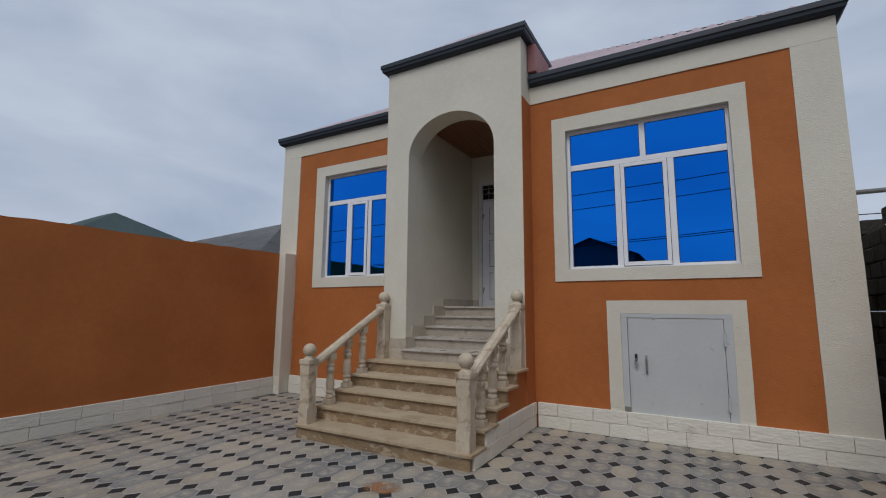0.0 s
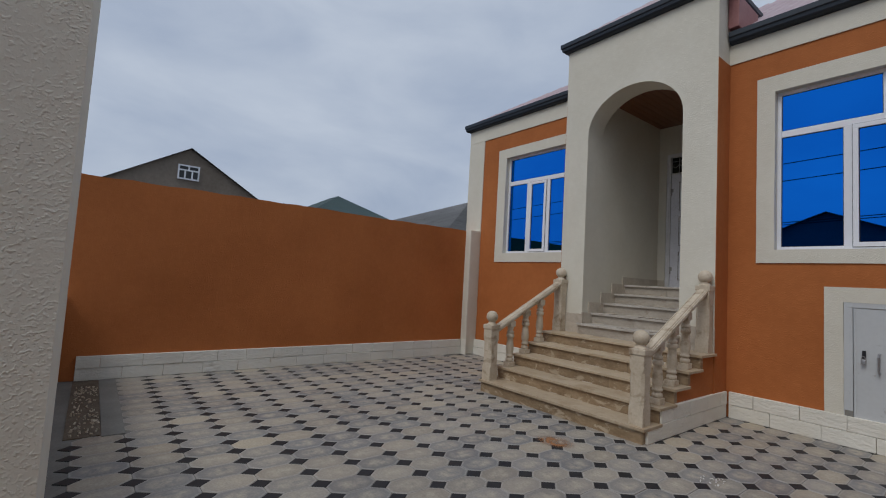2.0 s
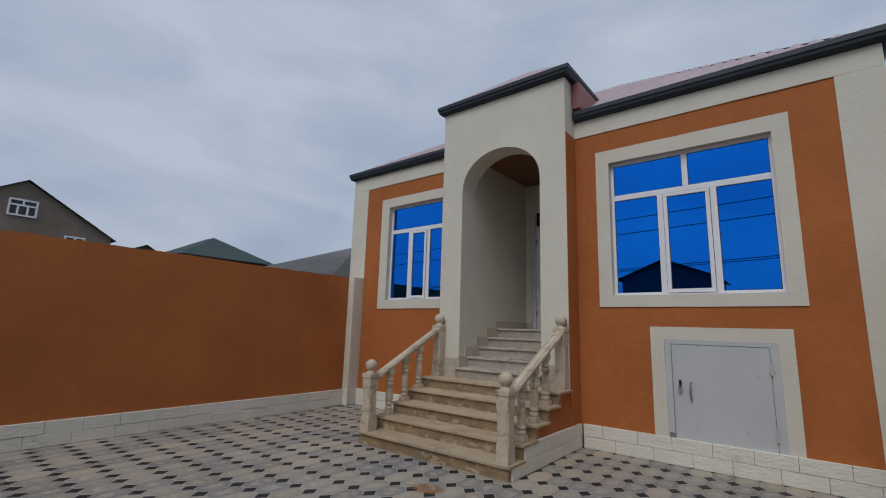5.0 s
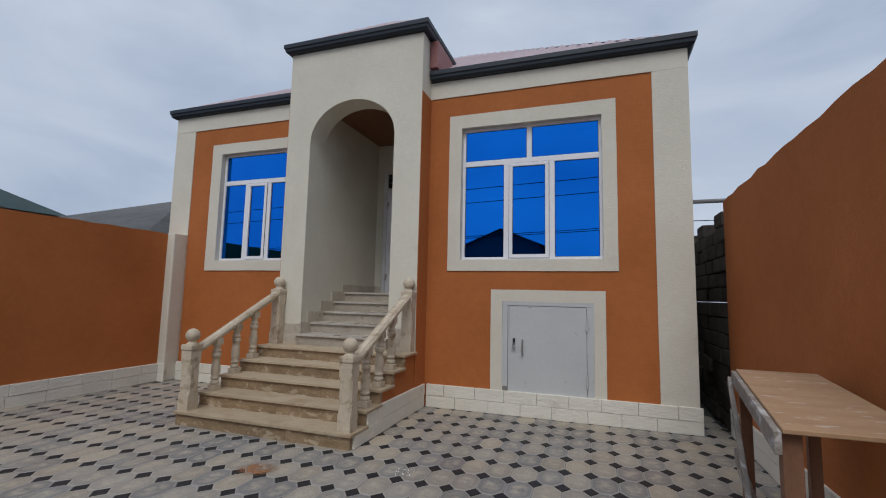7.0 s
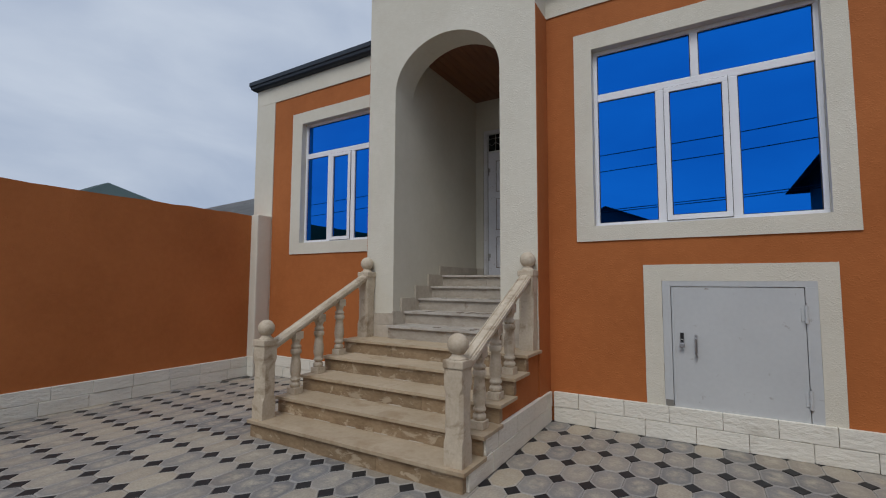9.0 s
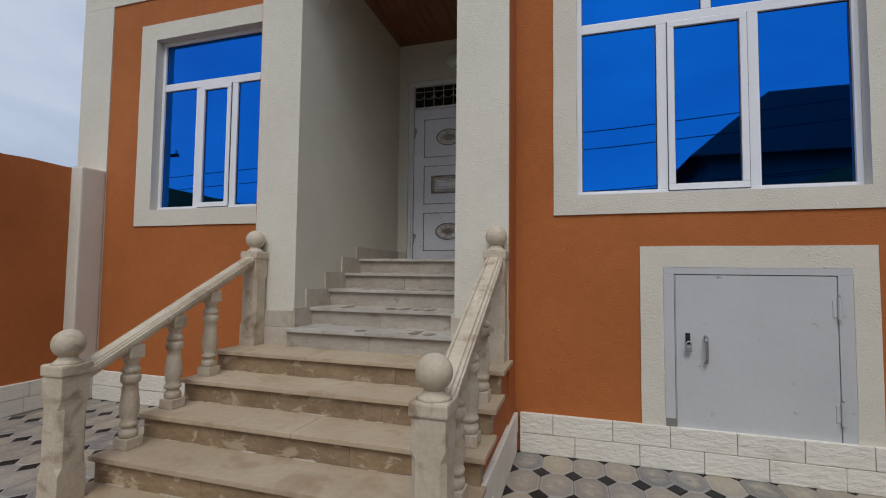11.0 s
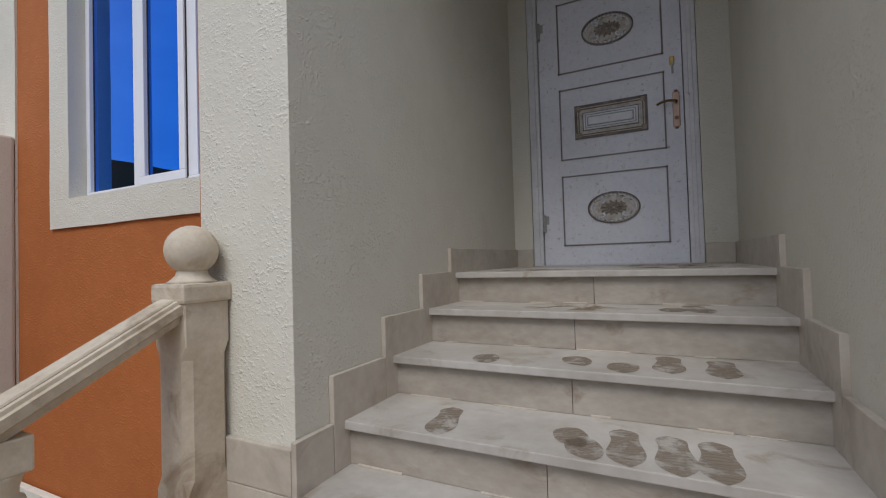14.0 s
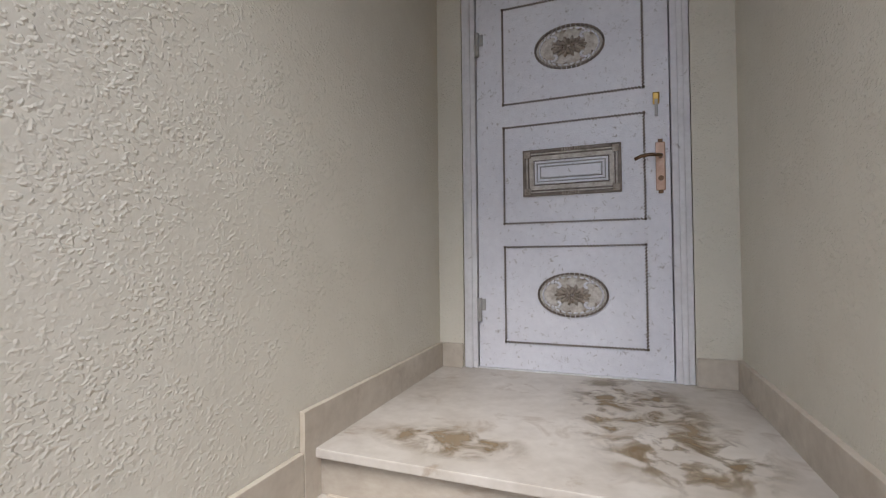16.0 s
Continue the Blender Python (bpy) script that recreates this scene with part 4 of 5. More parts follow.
def oval_medallion(cz):
    cx, a, b = -3.219, 0.175, 0.112
    bm = bmesh.new()
    n = 44
    for i in range(n):
        t = 2 * math.pi * i / n
        m = Matrix.Translation((cx + a * math.cos(t), ly - 0.003, cz + b * math.sin(t))) @ Matrix.Rotation(-t, 4, "Y") @ Matrix.Diagonal((0.010, 0.014, 0.021, 1))
        bmesh.ops.create_cube(bm, size=1.0, matrix=m)
    rim = part("medallion_rim", to_parent(bm, door), PATINA, leaf, "brown oval rope rim")
    bm = bmesh.new()
    m = Matrix.Translation((cx, ly - 0.0005, cz)) @ Matrix.Rotation(radians(90), 4, "X") @ Matrix.Diagonal((a - 0.004, b - 0.004, 0.003, 1))
    bmesh.ops.create_cone(bm, cap_ends=True, segments=48, radius1=1.0, radius2=0.97, depth=1.0, matrix=m)
    part("medallion_field", to_parent(bm, door), ORNAMENT, leaf, "cream glazed oval ground")
    bm = bmesh.new()
    for i in range(30):
        t = 2 * math.pi * i / 30
        m = Matrix.Translation((cx + 0.87 * a * math.cos(t), ly - 0.004, cz + 0.85 * b * math.sin(t))) @ Matrix.Rotation(-t, 4, "Y") @ Matrix.Diagonal((0.006, 0.005, 0.014, 1))
        bmesh.ops.create_icosphere(bm, subdivisions=1, radius=1.0, matrix=m)
    for side in (-1, 1):
        for lift in (-1, 1):
            for i in range(7):
                t = 0.5 * i
                rr = 0.034 - 0.0042 * i
                m = Matrix.Translation((cx + side * (0.078 + rr * math.cos(t + 0.8)), ly - 0.006, cz + lift * (0.044 + 0.8 * rr * math.sin(t + 0.8)))) @ Matrix.Diagonal((0.009, 0.006, 0.008, 1))
                bmesh.ops.create_icosphere(bm, subdivisions=1, radius=1.0, matrix=m)
    part("medallion_scroll", to_parent(bm, door), DOORW, leaf, "white raised scrolls", smooth=True)
    bm = bmesh.new()
    for ring, (ra, rb, cnt, ln, wd) in enumerate(((0.070, 0.034, 14, 0.052, 0.022), (0.046, 0.026, 10, 0.040, 0.02), (0.020, 0.014, 7, 0.024, 0.016))):
        for i in range(cnt):
            t = 2 * math.pi * (i + 0.5 * (ring % 2)) / cnt
            m = (Matrix.Translation((cx + ra * math.cos(t), ly - 0.004 - 0.003 * ring, cz + rb * math.sin(t))) @ Matrix.Rotation(-math.atan2(rb * math.sin(t) * 1.7, ra * math.cos(t)), 4, "Y")
                 @ Matrix.Diagonal((ln / 2, 0.007, wd / 2, 1)))
            bmesh.ops.create_icosphere(bm, subdivisions=1, radius=1.0, matrix=m)
    for i in range(22):
        t = 2 * math.pi * i / 22
        rr = 0.80 + 0.06 * (i % 2)
        m = Matrix.Translation((cx + rr * a * math.cos(t), ly - 0.002, cz + rr * b * math.sin(t))) @ Matrix.Rotation(-t + 0.9 * (-1) ** i, 4, "Y") @ Matrix.Diagonal((0.013, 0.005, 0.006, 1))
        if abs(math.cos(t)) < 0.93:
            bmesh.ops.create_icosphere(bm, subdivisions=1, radius=1.0, matrix=m)
    part("medallion_flower", to_parent(bm, door), BROWN_GLAZE, leaf, "carved cream and brown flower", smooth=True)


oval_medallion(2.051)
oval_medallion(3.368)
cx0, cx1, cz0, cz1 = -3.470, -2.969, 2.580, 2.832


def frame_ring(x0, x1, z0, z1, w, y0, y1, bevel=0.003):
    return boxes((x0, x1, y0, y1, z1 - w, z1), (x0, x1, y0, y1, z0, z0 + w), (x0, x0 + w, y0, y1, z0 + w, z1 - w), (x1 - w, x1, y0, y1, z0 + w, z1 - w), bevel=bevel)


part("cartouche_rim", to_parent(frame_ring(cx0, cx1, cz0, cz1, 0.018, ly - 0.013, ly + 0.001), door), PATINA, leaf, "brown moulded rectangle")
inset = 0.019
for width, depth, mat in ((0.007, 0.010, ORNAMENT), (0.007, 0.006, PATINA), (0.022, 0.007, ORNAMENT), (0.005, 0.004, PATINA), (0.010, 0.012, DOORW), (0.005, 0.004, IRON), (0.010, 0.010, DOORW), (0.005, 0.004, IRON)):
    part("cartouche_band", to_parent(frame_ring(cx0 + inset, cx1 - inset, cz0 + inset, cz1 - inset, width, ly - depth, ly + 0.001, 0.0015), door), mat, leaf)
    inset += width + 0.001
part("cartouche_core", to_parent(box(cx0 + inset, cx1 - inset, ly - 0.014, ly + 0.001, cz0 + inset, cz1 - inset, 0.004), door), DOORW, leaf)
for mx, mz in ((cx0 + 0.026, cz0 + 0.026), (cx1 - 0.026, cz0 + 0.026), (cx0 + 0.026, cz1 - 0.026), (cx1 - 0.026, cz1 - 0.026)):
    part("cartouche_corner", to_parent(box(mx - 0.018, mx + 0.018, ly - 0.016, ly - 0.002, mz - 0.018, mz + 0.018, 0.005), door), BROWN_GLAZE, leaf)
for mz in (cz0 + 0.010, cz1 - 0.010):
    for k in range(-3, 4):
        mx = (cx0 + cx1) / 2 + k * 0.013
        part("cartouche_bead", to_parent(box(mx - 0.005, mx + 0.005, ly - 0.018, ly - 0.004, mz - 0.009, mz + 0.009, 0.003), door), BROWN_GLAZE, leaf)
hp = part("handle_plate", to_parent(box(-2.812, -2.768, ly - 0.008, ly + 0.001, 2.575, 2.815, 0.006), door), COPPER, leaf, "worn copper handle plate")
part("plate_tip", to_parent(boxes((-2.801, -2.779, ly - 0.007, ly + 0.001, 2.560, 2.576), (-2.801, -2.779, ly - 0.007, ly + 0.001, 2.814, 2.830), bevel=0.003), door), BRONZE, hp)
part("lever", to_parent(tube([(-2.790, ly - 0.004, 2.742), (-2.790, ly - 0.045, 2.742), (-2.800, ly - 0.056, 2.742), (-2.84, ly - 0.058, 2.746), (-2.88, ly - 0.058, 2.741), (-2.91, ly - 0.056, 2.728)], 0.0085), door), BRONZE, hp, "curved bronze lever", smooth=True)
part("cylinder", to_parent(tube([(-2.790, ly + 0.001, 2.635), (-2.790, ly - 0.014, 2.635)], 0.013, 12), door), BRONZE, hp)
esc = part("lock_escutcheon", to_parent(box(-2.820, -2.790, ly - 0.006, ly + 0.001, 3.005, 3.065, 0.006), door), BRASS, leaf, "yellow brass lock plate")
part("key_flap", to_parent(box(-2.812, -2.798, ly - 0.012, ly - 0.004, 2.945, 3.03, 0.003), door), IRON, esc)
for hz in (3.46, 1.96):
    hg = part("hinge", to_parent(tube([(-3.722, fy + 0.004, hz - 0.065), (-3.722, fy + 0.002, hz + 0.065)], 0.013, 10), door), IRON, door, "painted lift-off hinge")
    part("hinge_wing", to_parent(box(-3.722, -3.690, ly - 0.006, ly + 0.002, hz - 0.005, hz + 0.06, 0.002), door), IRON, hg)
part("threshold", to_parent(box(DX0 + 0.074, DX1 - 0.083, fy + 0.006, fy + 0.11, LAND - 0.02, LAND + 0.005), door), FRAMEW, door)

lampth = thing("wall_lamp", "round opal wall lamp over the front door, unlit", "lamp", (-3.15, DOOR_Y, 4.435))
part("base", beam((0, -0.012, 0), (0, 0.0, 0), 0.15, 0.15, 0.004), LAMPW, lampth)
bm = lathe([(0.105, 0.0), (0.11, 0.012), (0.107, 0.03), (0.09, 0.05), (0.055, 0.064), (0.004, 0.07)], 28)
bmesh.ops.transform(bm, matrix=Matrix.Translation((0, -0.008, 0)) @ Matrix.Rotation(radians(90), 4, "X"), verts=bm.verts)
part("shade", bm, LAMPW, lampth, smooth=True)

# ---- yard walls ----
def rough_top_wall(axis, lo, hi, f0, f1, z0, ztop, amp, seed, step=0.22):
    """A wall along an axis with an uneven hand-built top; ztop(s) gives its height."""
    rnd = random.Random(seed)
    bm = bmesh.new()
    n = int((hi - lo) / step)
    cols = []
    for i in range(n + 1):
        s = lo + (hi - lo) * i / n
        z = ztop(s) + rnd.uniform(-amp, amp)
        row = []
        for f, zz in ((f0, z0), (f1, z0), (f1, z), (f0, z)):
            row.append(bm.verts.new((f, s, zz) if axis == "y" else (s, f, zz)))
        cols.append(row)
    for a, b in zip(cols, cols[1:]):
        for i in range(4):
            bm.faces.new((a[i], a[(i + 1) % 4], b[(i + 1) % 4], b[i]))
    bm.faces.new(cols[0])
    bm.faces.new(cols[-1])
    return bm


structure("wall_yard_west", rough_top_wall("y", -6.0, FACADE - 0.02, WALL_L - 0.32, WALL_L, 0, lambda s: 2.625, 0.010, 5), ORANGE, "orange stuccoed yard wall with uneven top", "wall")
structure("pilaster_corner", boxes((WALL_L - 0.03, -6.84, 5.965, FACADE - P - 0.002, 0.0, 2.635), bevel=0.02), CREAM, "cream stucco pilaster in the yard corner", "pilaster")
structure("wall_yard_east", rough_top_wall("y", -6.0, 6.40, WALL_R, WALL_R + 0.3, 0, lambda s: 2.885 + 0.022 * (6.4 - s), 0.018, 7), ORANGE, "orange stuccoed yard wall with uneven top", "wall")
structure("wall_gate_pillar", rough_top_wall("x", -2.15, -1.5, FRONT0, FRONT1, 0, lambda s: 2.72, 0.006, 9), CREAM, "cream stuccoed gate pillar at the street", "wall")
structure("wall_yard_front", rough_top_wall("x", WALL_L - 0.3, -2.153, FRONT0 + 0.05, FRONT1 - 0.14, 0, lambda s: 1.05, 0.008, 10), CREAM, "low cream stuccoed street wall", "wall")
structure("gate_jamb", box(-1.52, -1.47, FRONT0 - 0.07, FRONT0 + 0.05, 1.93, 2.72, 0.008), FRAMEW, "worn white steel gate jamb on the pillar", "gate")

# rough block wall in the passage beside the house
passage = thing("wall_passage", "dark rough block wall of the narrow side passage", "wall", (WALL_R + 0.12, 6.42, 0), kind="structure")
rnd = random.Random(3)
blk = {}
for r in range(14):
    for c in range(9):
        if r == 13 and rnd.random() < 0.55:
            continue
        bm = box(-0.1 + rnd.uniform(-0.03, 0.03), 0.16, 0, 0.385 + rnd.uniform(-0.02, 0.006), 0, 0.19 + rnd.uniform(-0.008, 0.006), 0.02)
        ob = part("stone_block", bm, BLOCK, passage)
        ob.location = (0.0 + rnd.uniform(-0.015, 0.015), c * 0.395 + (0.2 if r % 2 else 0.0), r * 0.2 + 0.002)
pipe = thing("gas_pipe", "grey steel pipe crossing the side passage", "pipe", (1.55, 6.62, 2.93))
part("pipe_run", tube([(0.0, 0, 0), (1.6, 0.02, 0.01)], 0.028, 12), PIPE, pipe, smooth=True)
part("wire", tube([(0.0, 0.1, -0.24), (0.8, 0.12, -0.24), (1.6, 0.12, -0.20)], 0.006, 6), CABLE, pipe)

# ---- work table ----
table = thing("work_table", "rough plywood work table spattered with plaster", "table", (1.5, 2.9, 0))
TZ = 1.12
ca, cb = Vector((1.333, 3.76, TZ)), Vector((1.060, 2.05, TZ))
ea = (cb - ca).normalized()
eb = Vector((1.0, 0.03, 0)).normalized()
tw, tl = 0.50, (cb - ca).length


def tpoint(u, v, z):
    """A place on the table: u along its long edge, v across it."""
    p = ca + ea * u + eb * v
    return Vector((p.x, p.y, z))


def slab(u0, u1, v0, v1, z0, z1, bevel=0.003):
    bm = bmesh.new()
    lo = [bm.verts.new(tpoint(u, v, z0)) for u, v in ((u0, v0), (u1, v0), (u1, v1), (u0, v1))]
    hi = [bm.verts.new(tpoint(u, v, z1)) for u, v in ((u0, v0), (u1, v0), (u1, v1), (u0, v1))]
    for i in range(4):
        bm.faces.new((lo[i], lo[(i + 1) % 4], hi[(i + 1) % 4], hi[i]))
    bm.faces.new(lo)
    bm.faces.new(hi)
    if bevel:
        bmesh.ops.bevel(bm, geom=list(bm.edges), offset=bevel, segments=1, affect="EDGES")
    return to_parent(bm, table)


part("top", slab(0, tl, 0.01, tw, TZ - 0.02, TZ), PLY, table)
part("apron", slab(0.0, tl, -0.02, 0.008, TZ - 0.10, TZ - 0.012), GREYWOOD, table, "grey plaster-caked plank")
part("apron", slab(0.0, tl, tw - 0.03, tw, TZ - 0.11, TZ - 0.021), GREYWOOD, table)
part("apron", slab(0.0, 0.03, 0.01, tw - 0.032, TZ - 0.10, TZ - 0.021), GREYWOOD, table)
for u in (0.06, tl - 0.13):
    for v in (0.012, tw - 0.105):
        part("leg", slab(u, u + 0.09, v, v + 0.07, 0.0, TZ - 0.021), BROWNWOOD, table, "raw reddish wooden leg")
part("lower_rail", slab(-0.04, tl, -0.02, 0.008, 0.46, 0.56), GREYWOOD, table)
part("brace", to_parent(beam(tpoint(0.03, -0.035, TZ - 0.08), tpoint(0.95, -0.035, 0.53), 0.026, 0.075, 0.004), table), GREYWOOD, table)


# ---- dirt on the steps ----
def dirt_material(name, colour, scale, lo, hi, most):
    """A thin film of dirt that thins out in patches."""
    m, n, l, p = node_mat(name)
    g = n.new("ShaderNodeNewGeometry")
    f = tex_noise(n, l, g.outputs["Position"], scale, 6, 0.62, 0.5)
    co = n.new("ShaderNodeTexCoord")
    gr = n.new("ShaderNodeTexGradient")
    gr.gradient_type = "SPHERICAL"
    l.new(co.outputs["Object"], gr.inputs["Vector"])
    edge = ramp(n, l, gr.outputs["Fac"], (0, 0, 0), (1, 1, 1), 0.0, 0.45)
    cover = mixed(n, l, 1.0, ramp(n, l, f, (0, 0, 0), (most,) * 3, lo, hi), edge, "MULTIPLY")
    p.inputs["Base Color"].default_value = (*colour, 1)
    p.inputs["Roughness"].default_value = 0.7
    tr = n.new("ShaderNodeBsdfTransparent")
    mx = n.new("ShaderNodeMixShader")
    l.new(cover, mx.inputs["Fac"])
    l.new(tr.outputs[0], mx.inputs[1])
    l.new(p.outputs[0], mx.inputs[2])
    l.new(mx.outputs[0], n["Material Output"].inputs["Surface"])
    return m


DIRT = dirt_material("brown_dirt_film", (0.25, 0.18, 0.10), 9.0, 0.45, 0.60, 0.66)
RUST = dirt_material("rust_film", (0.36, 0.16, 0.06), 9.0, 0.36, 0.6, 0.8)
film_bm = bmesh.new()
bmesh.ops.create_circle(film_bm, cap_ends=True, segments=24, radius=1.0)
film_me = mesh_of("film", film_bm, DIRT)
rust_me = film_me.copy()
rust_me.materials[0] = RUST


def film_patch(name, me, x, y, z, rx, ry, turn, label, category, group=""):
    ob = tagged(new(name, me), label, category, group)
    ob.location, ob.scale, ob.rotation_euler = (x, y, z), (rx, ry, 1.0), (0, 0, radians(turn))
    return ob


film_patch("dirt_stain", film_me, -2.93, 7.72, LAND + 0.0015, 0.30, 0.72, 12, "brown dirt trodden over the marble landing", "stain")
film_patch("dirt_stain", film_me, -2.78, 7.38, LAND + 0.0022, 0.26, 0.22, 0, "brown dirt trodden over the marble landing", "stain")
film_patch("dirt_stain", film_me, -3.55, 7.26, LAND + 0.0015, 0.30, 0.14, 0, "faint brown smear on the marble landing", "stain")
film_patch("dirt_stain", film_me, -3.27, 6.93, 9 * RISE + 0.0015, 0.28, 0.18, 0, "faint brown smear on a marble step", "stain")
film_patch("rust_stain", rust_me, -2.525, 3.423, 0.0035, 0.20, 0.16, 20, "rust-coloured stain on the yard pavers", "stain")


def sole_mesh(name, y_from, y_to):
    """The outline of a shoe sole, or of a stretch of it, in unit size with the toe at +y."""
    bm = bmesh.new()
    rows = []
    n = 26
    for i in range(n + 1):
        y = y_from + (y_to - y_from) * i / n
        waist = 0.375 + 0.055 * math.cos(math.pi * (y - 0.38) / 0.75)
        ends = math.sqrt(max(0.0, 1.0 - max(0.0, (y - 0.45) / 0.55) ** 2.2)) * math.sqrt(max(0.0, 1.0 - max(0.0, (-0.62 - y) / 0.38) ** 2.2))
        cut = math.sqrt(max(0.02, 1.0 - (2.0 * i / n - 1.0) ** 8))
        w = max(0.01, waist * ends * cut)
        lean = 0.06 * math.sin(2.2 * y)
        rows.append((bm.verts.new((lean - w, y, 0)), bm.verts.new((lean + w, y, 0))))
    for a, b in zip(rows, rows[1:]):
        bm.faces.new((a[0], a[1], b[1], b[0]))
    return mesh_of(name, bm, PRINT)


def print_material():
    """Damp dust left by a ribbed sole."""
    m, n, l, p = node_mat("ribbed_sole_film")
    g = n.new("ShaderNodeNewGeometry")
    co = n.new("ShaderNodeTexCoord")
    wave = n.new("ShaderNodeTexWave")
    wave.bands_direction = "Y"
    wave.inputs["Scale"].default_value = 2.2
    wave.inputs["Distortion"].default_value = 3.5
    wave.inputs["Detail"].default_value = 2.0
    l.new(co.outputs["Object"], wave.inputs["Vector"])
    ribs = ramp(n, l, wave.outputs["Fac"], (0.72, 0.72, 0.72), (1, 1, 1), 0.10, 0.45)
    fade = ramp(n, l, tex_noise(n, l, g.outputs["Position"], 15.0, 5, 0.6, 0.3), (0.12, 0.12, 0.12), (0.82, 0.82, 0.82), 0.36, 0.56)
    p.inputs["Base Color"].default_value = (0.235, 0.185, 0.135, 1)
    p.inputs["Roughness"].default_value = 0.6
    tr, mx = n.new("ShaderNodeBsdfTransparent"), n.new("ShaderNodeMixShader")
    l.new(mixed(n, l, 1.0, ribs, fade, "MULTIPLY"), mx.inputs["Fac"])
    l.new(tr.outputs[0], mx.inputs[1])
    l.new(p.outputs[0], mx.inputs[2])
    l.new(mx.outputs[0], n["Material Output"].inputs["Surface"])
    return m


PRINT = print_material()
sole_me, toe_me = sole_mesh("sole_print", -1.0, 1.0), sole_mesh("toe_print", -0.15, 1.0)


def shoe_print(x, y, k, turn, length=0.19, whole=True):
    y = min(max(y, nose(k) + 0.13), nose(k) + 0.20)
    film_patch("shoe_print", sole_me if whole else toe_me, x, y, k * RISE + 0.0016, 0.125, 0.135, 180 + turn * 0.4, "damp brown shoe print on a marble step", "shoe print", "shoe prints on the steps")


for x, y, k, turn, ln, wh in ((-2.78, 6.92, 9, 40, 0.2, True), (-2.86, 6.94, 9, -20, 0.18, False), (-3.568, 6.537, 8, 60, 0.14, False), (-3.23, 6.65, 8, 70, 0.13, False),
                              (-3.045, 6.56, 8, 20, 0.22, False), (-2.898, 6.60, 8, 15, 0.24, True), (-2.735, 6.585, 8, 10, 0.24, True), (-3.606, 6.22, 7, 40, 0.24, True),
                              (-3.2, 6.35, 7, 80, 0.18, False), (-3.15, 6.15, 7, 75, 0.28, False), (-3.02, 6.22, 7, 30, 0.26, True), (-2.891, 6.19, 7, 25, 0.25, True), (-2.786, 6.18, 7, 15, 0.26, True),
                              (-2.80, 5.88, 6, 20, 0.24, True), (-2.66, 5.87, 6, 10, 0.22, False), (-3.3, 5.86, 6, 75, 0.2, False)):
    shoe_print(x, y, k, turn, ln, wh)

# ---- scraps on the paving ----
rnd = random.Random(31)
bm = bmesh.new()
for i in range(22):
    a, d = rnd.random() * 6.28, rnd.random() ** 0.6 * 0.10
    s = rnd.uniform(0.006, 0.020)
    m = Matrix.Translation((-1.265 + d * math.cos(a), 3.86 + d * 1.3 * math.sin(a), 0.004 + s * 0.15)) @ Euler((rnd.random(), rnd.random(), rnd.random() * 6)).to_matrix().to_4x4() @ Matrix.Diagonal((s, s * 0.5, s * 0.25, 1))
    bmesh.ops.create_cube(bm, size=1.0, matrix=m)
tagged(solid("plaster_scraps", bm, LAMPW), "scattered white plaster scraps on the pavers", "scraps", kind="stuff")

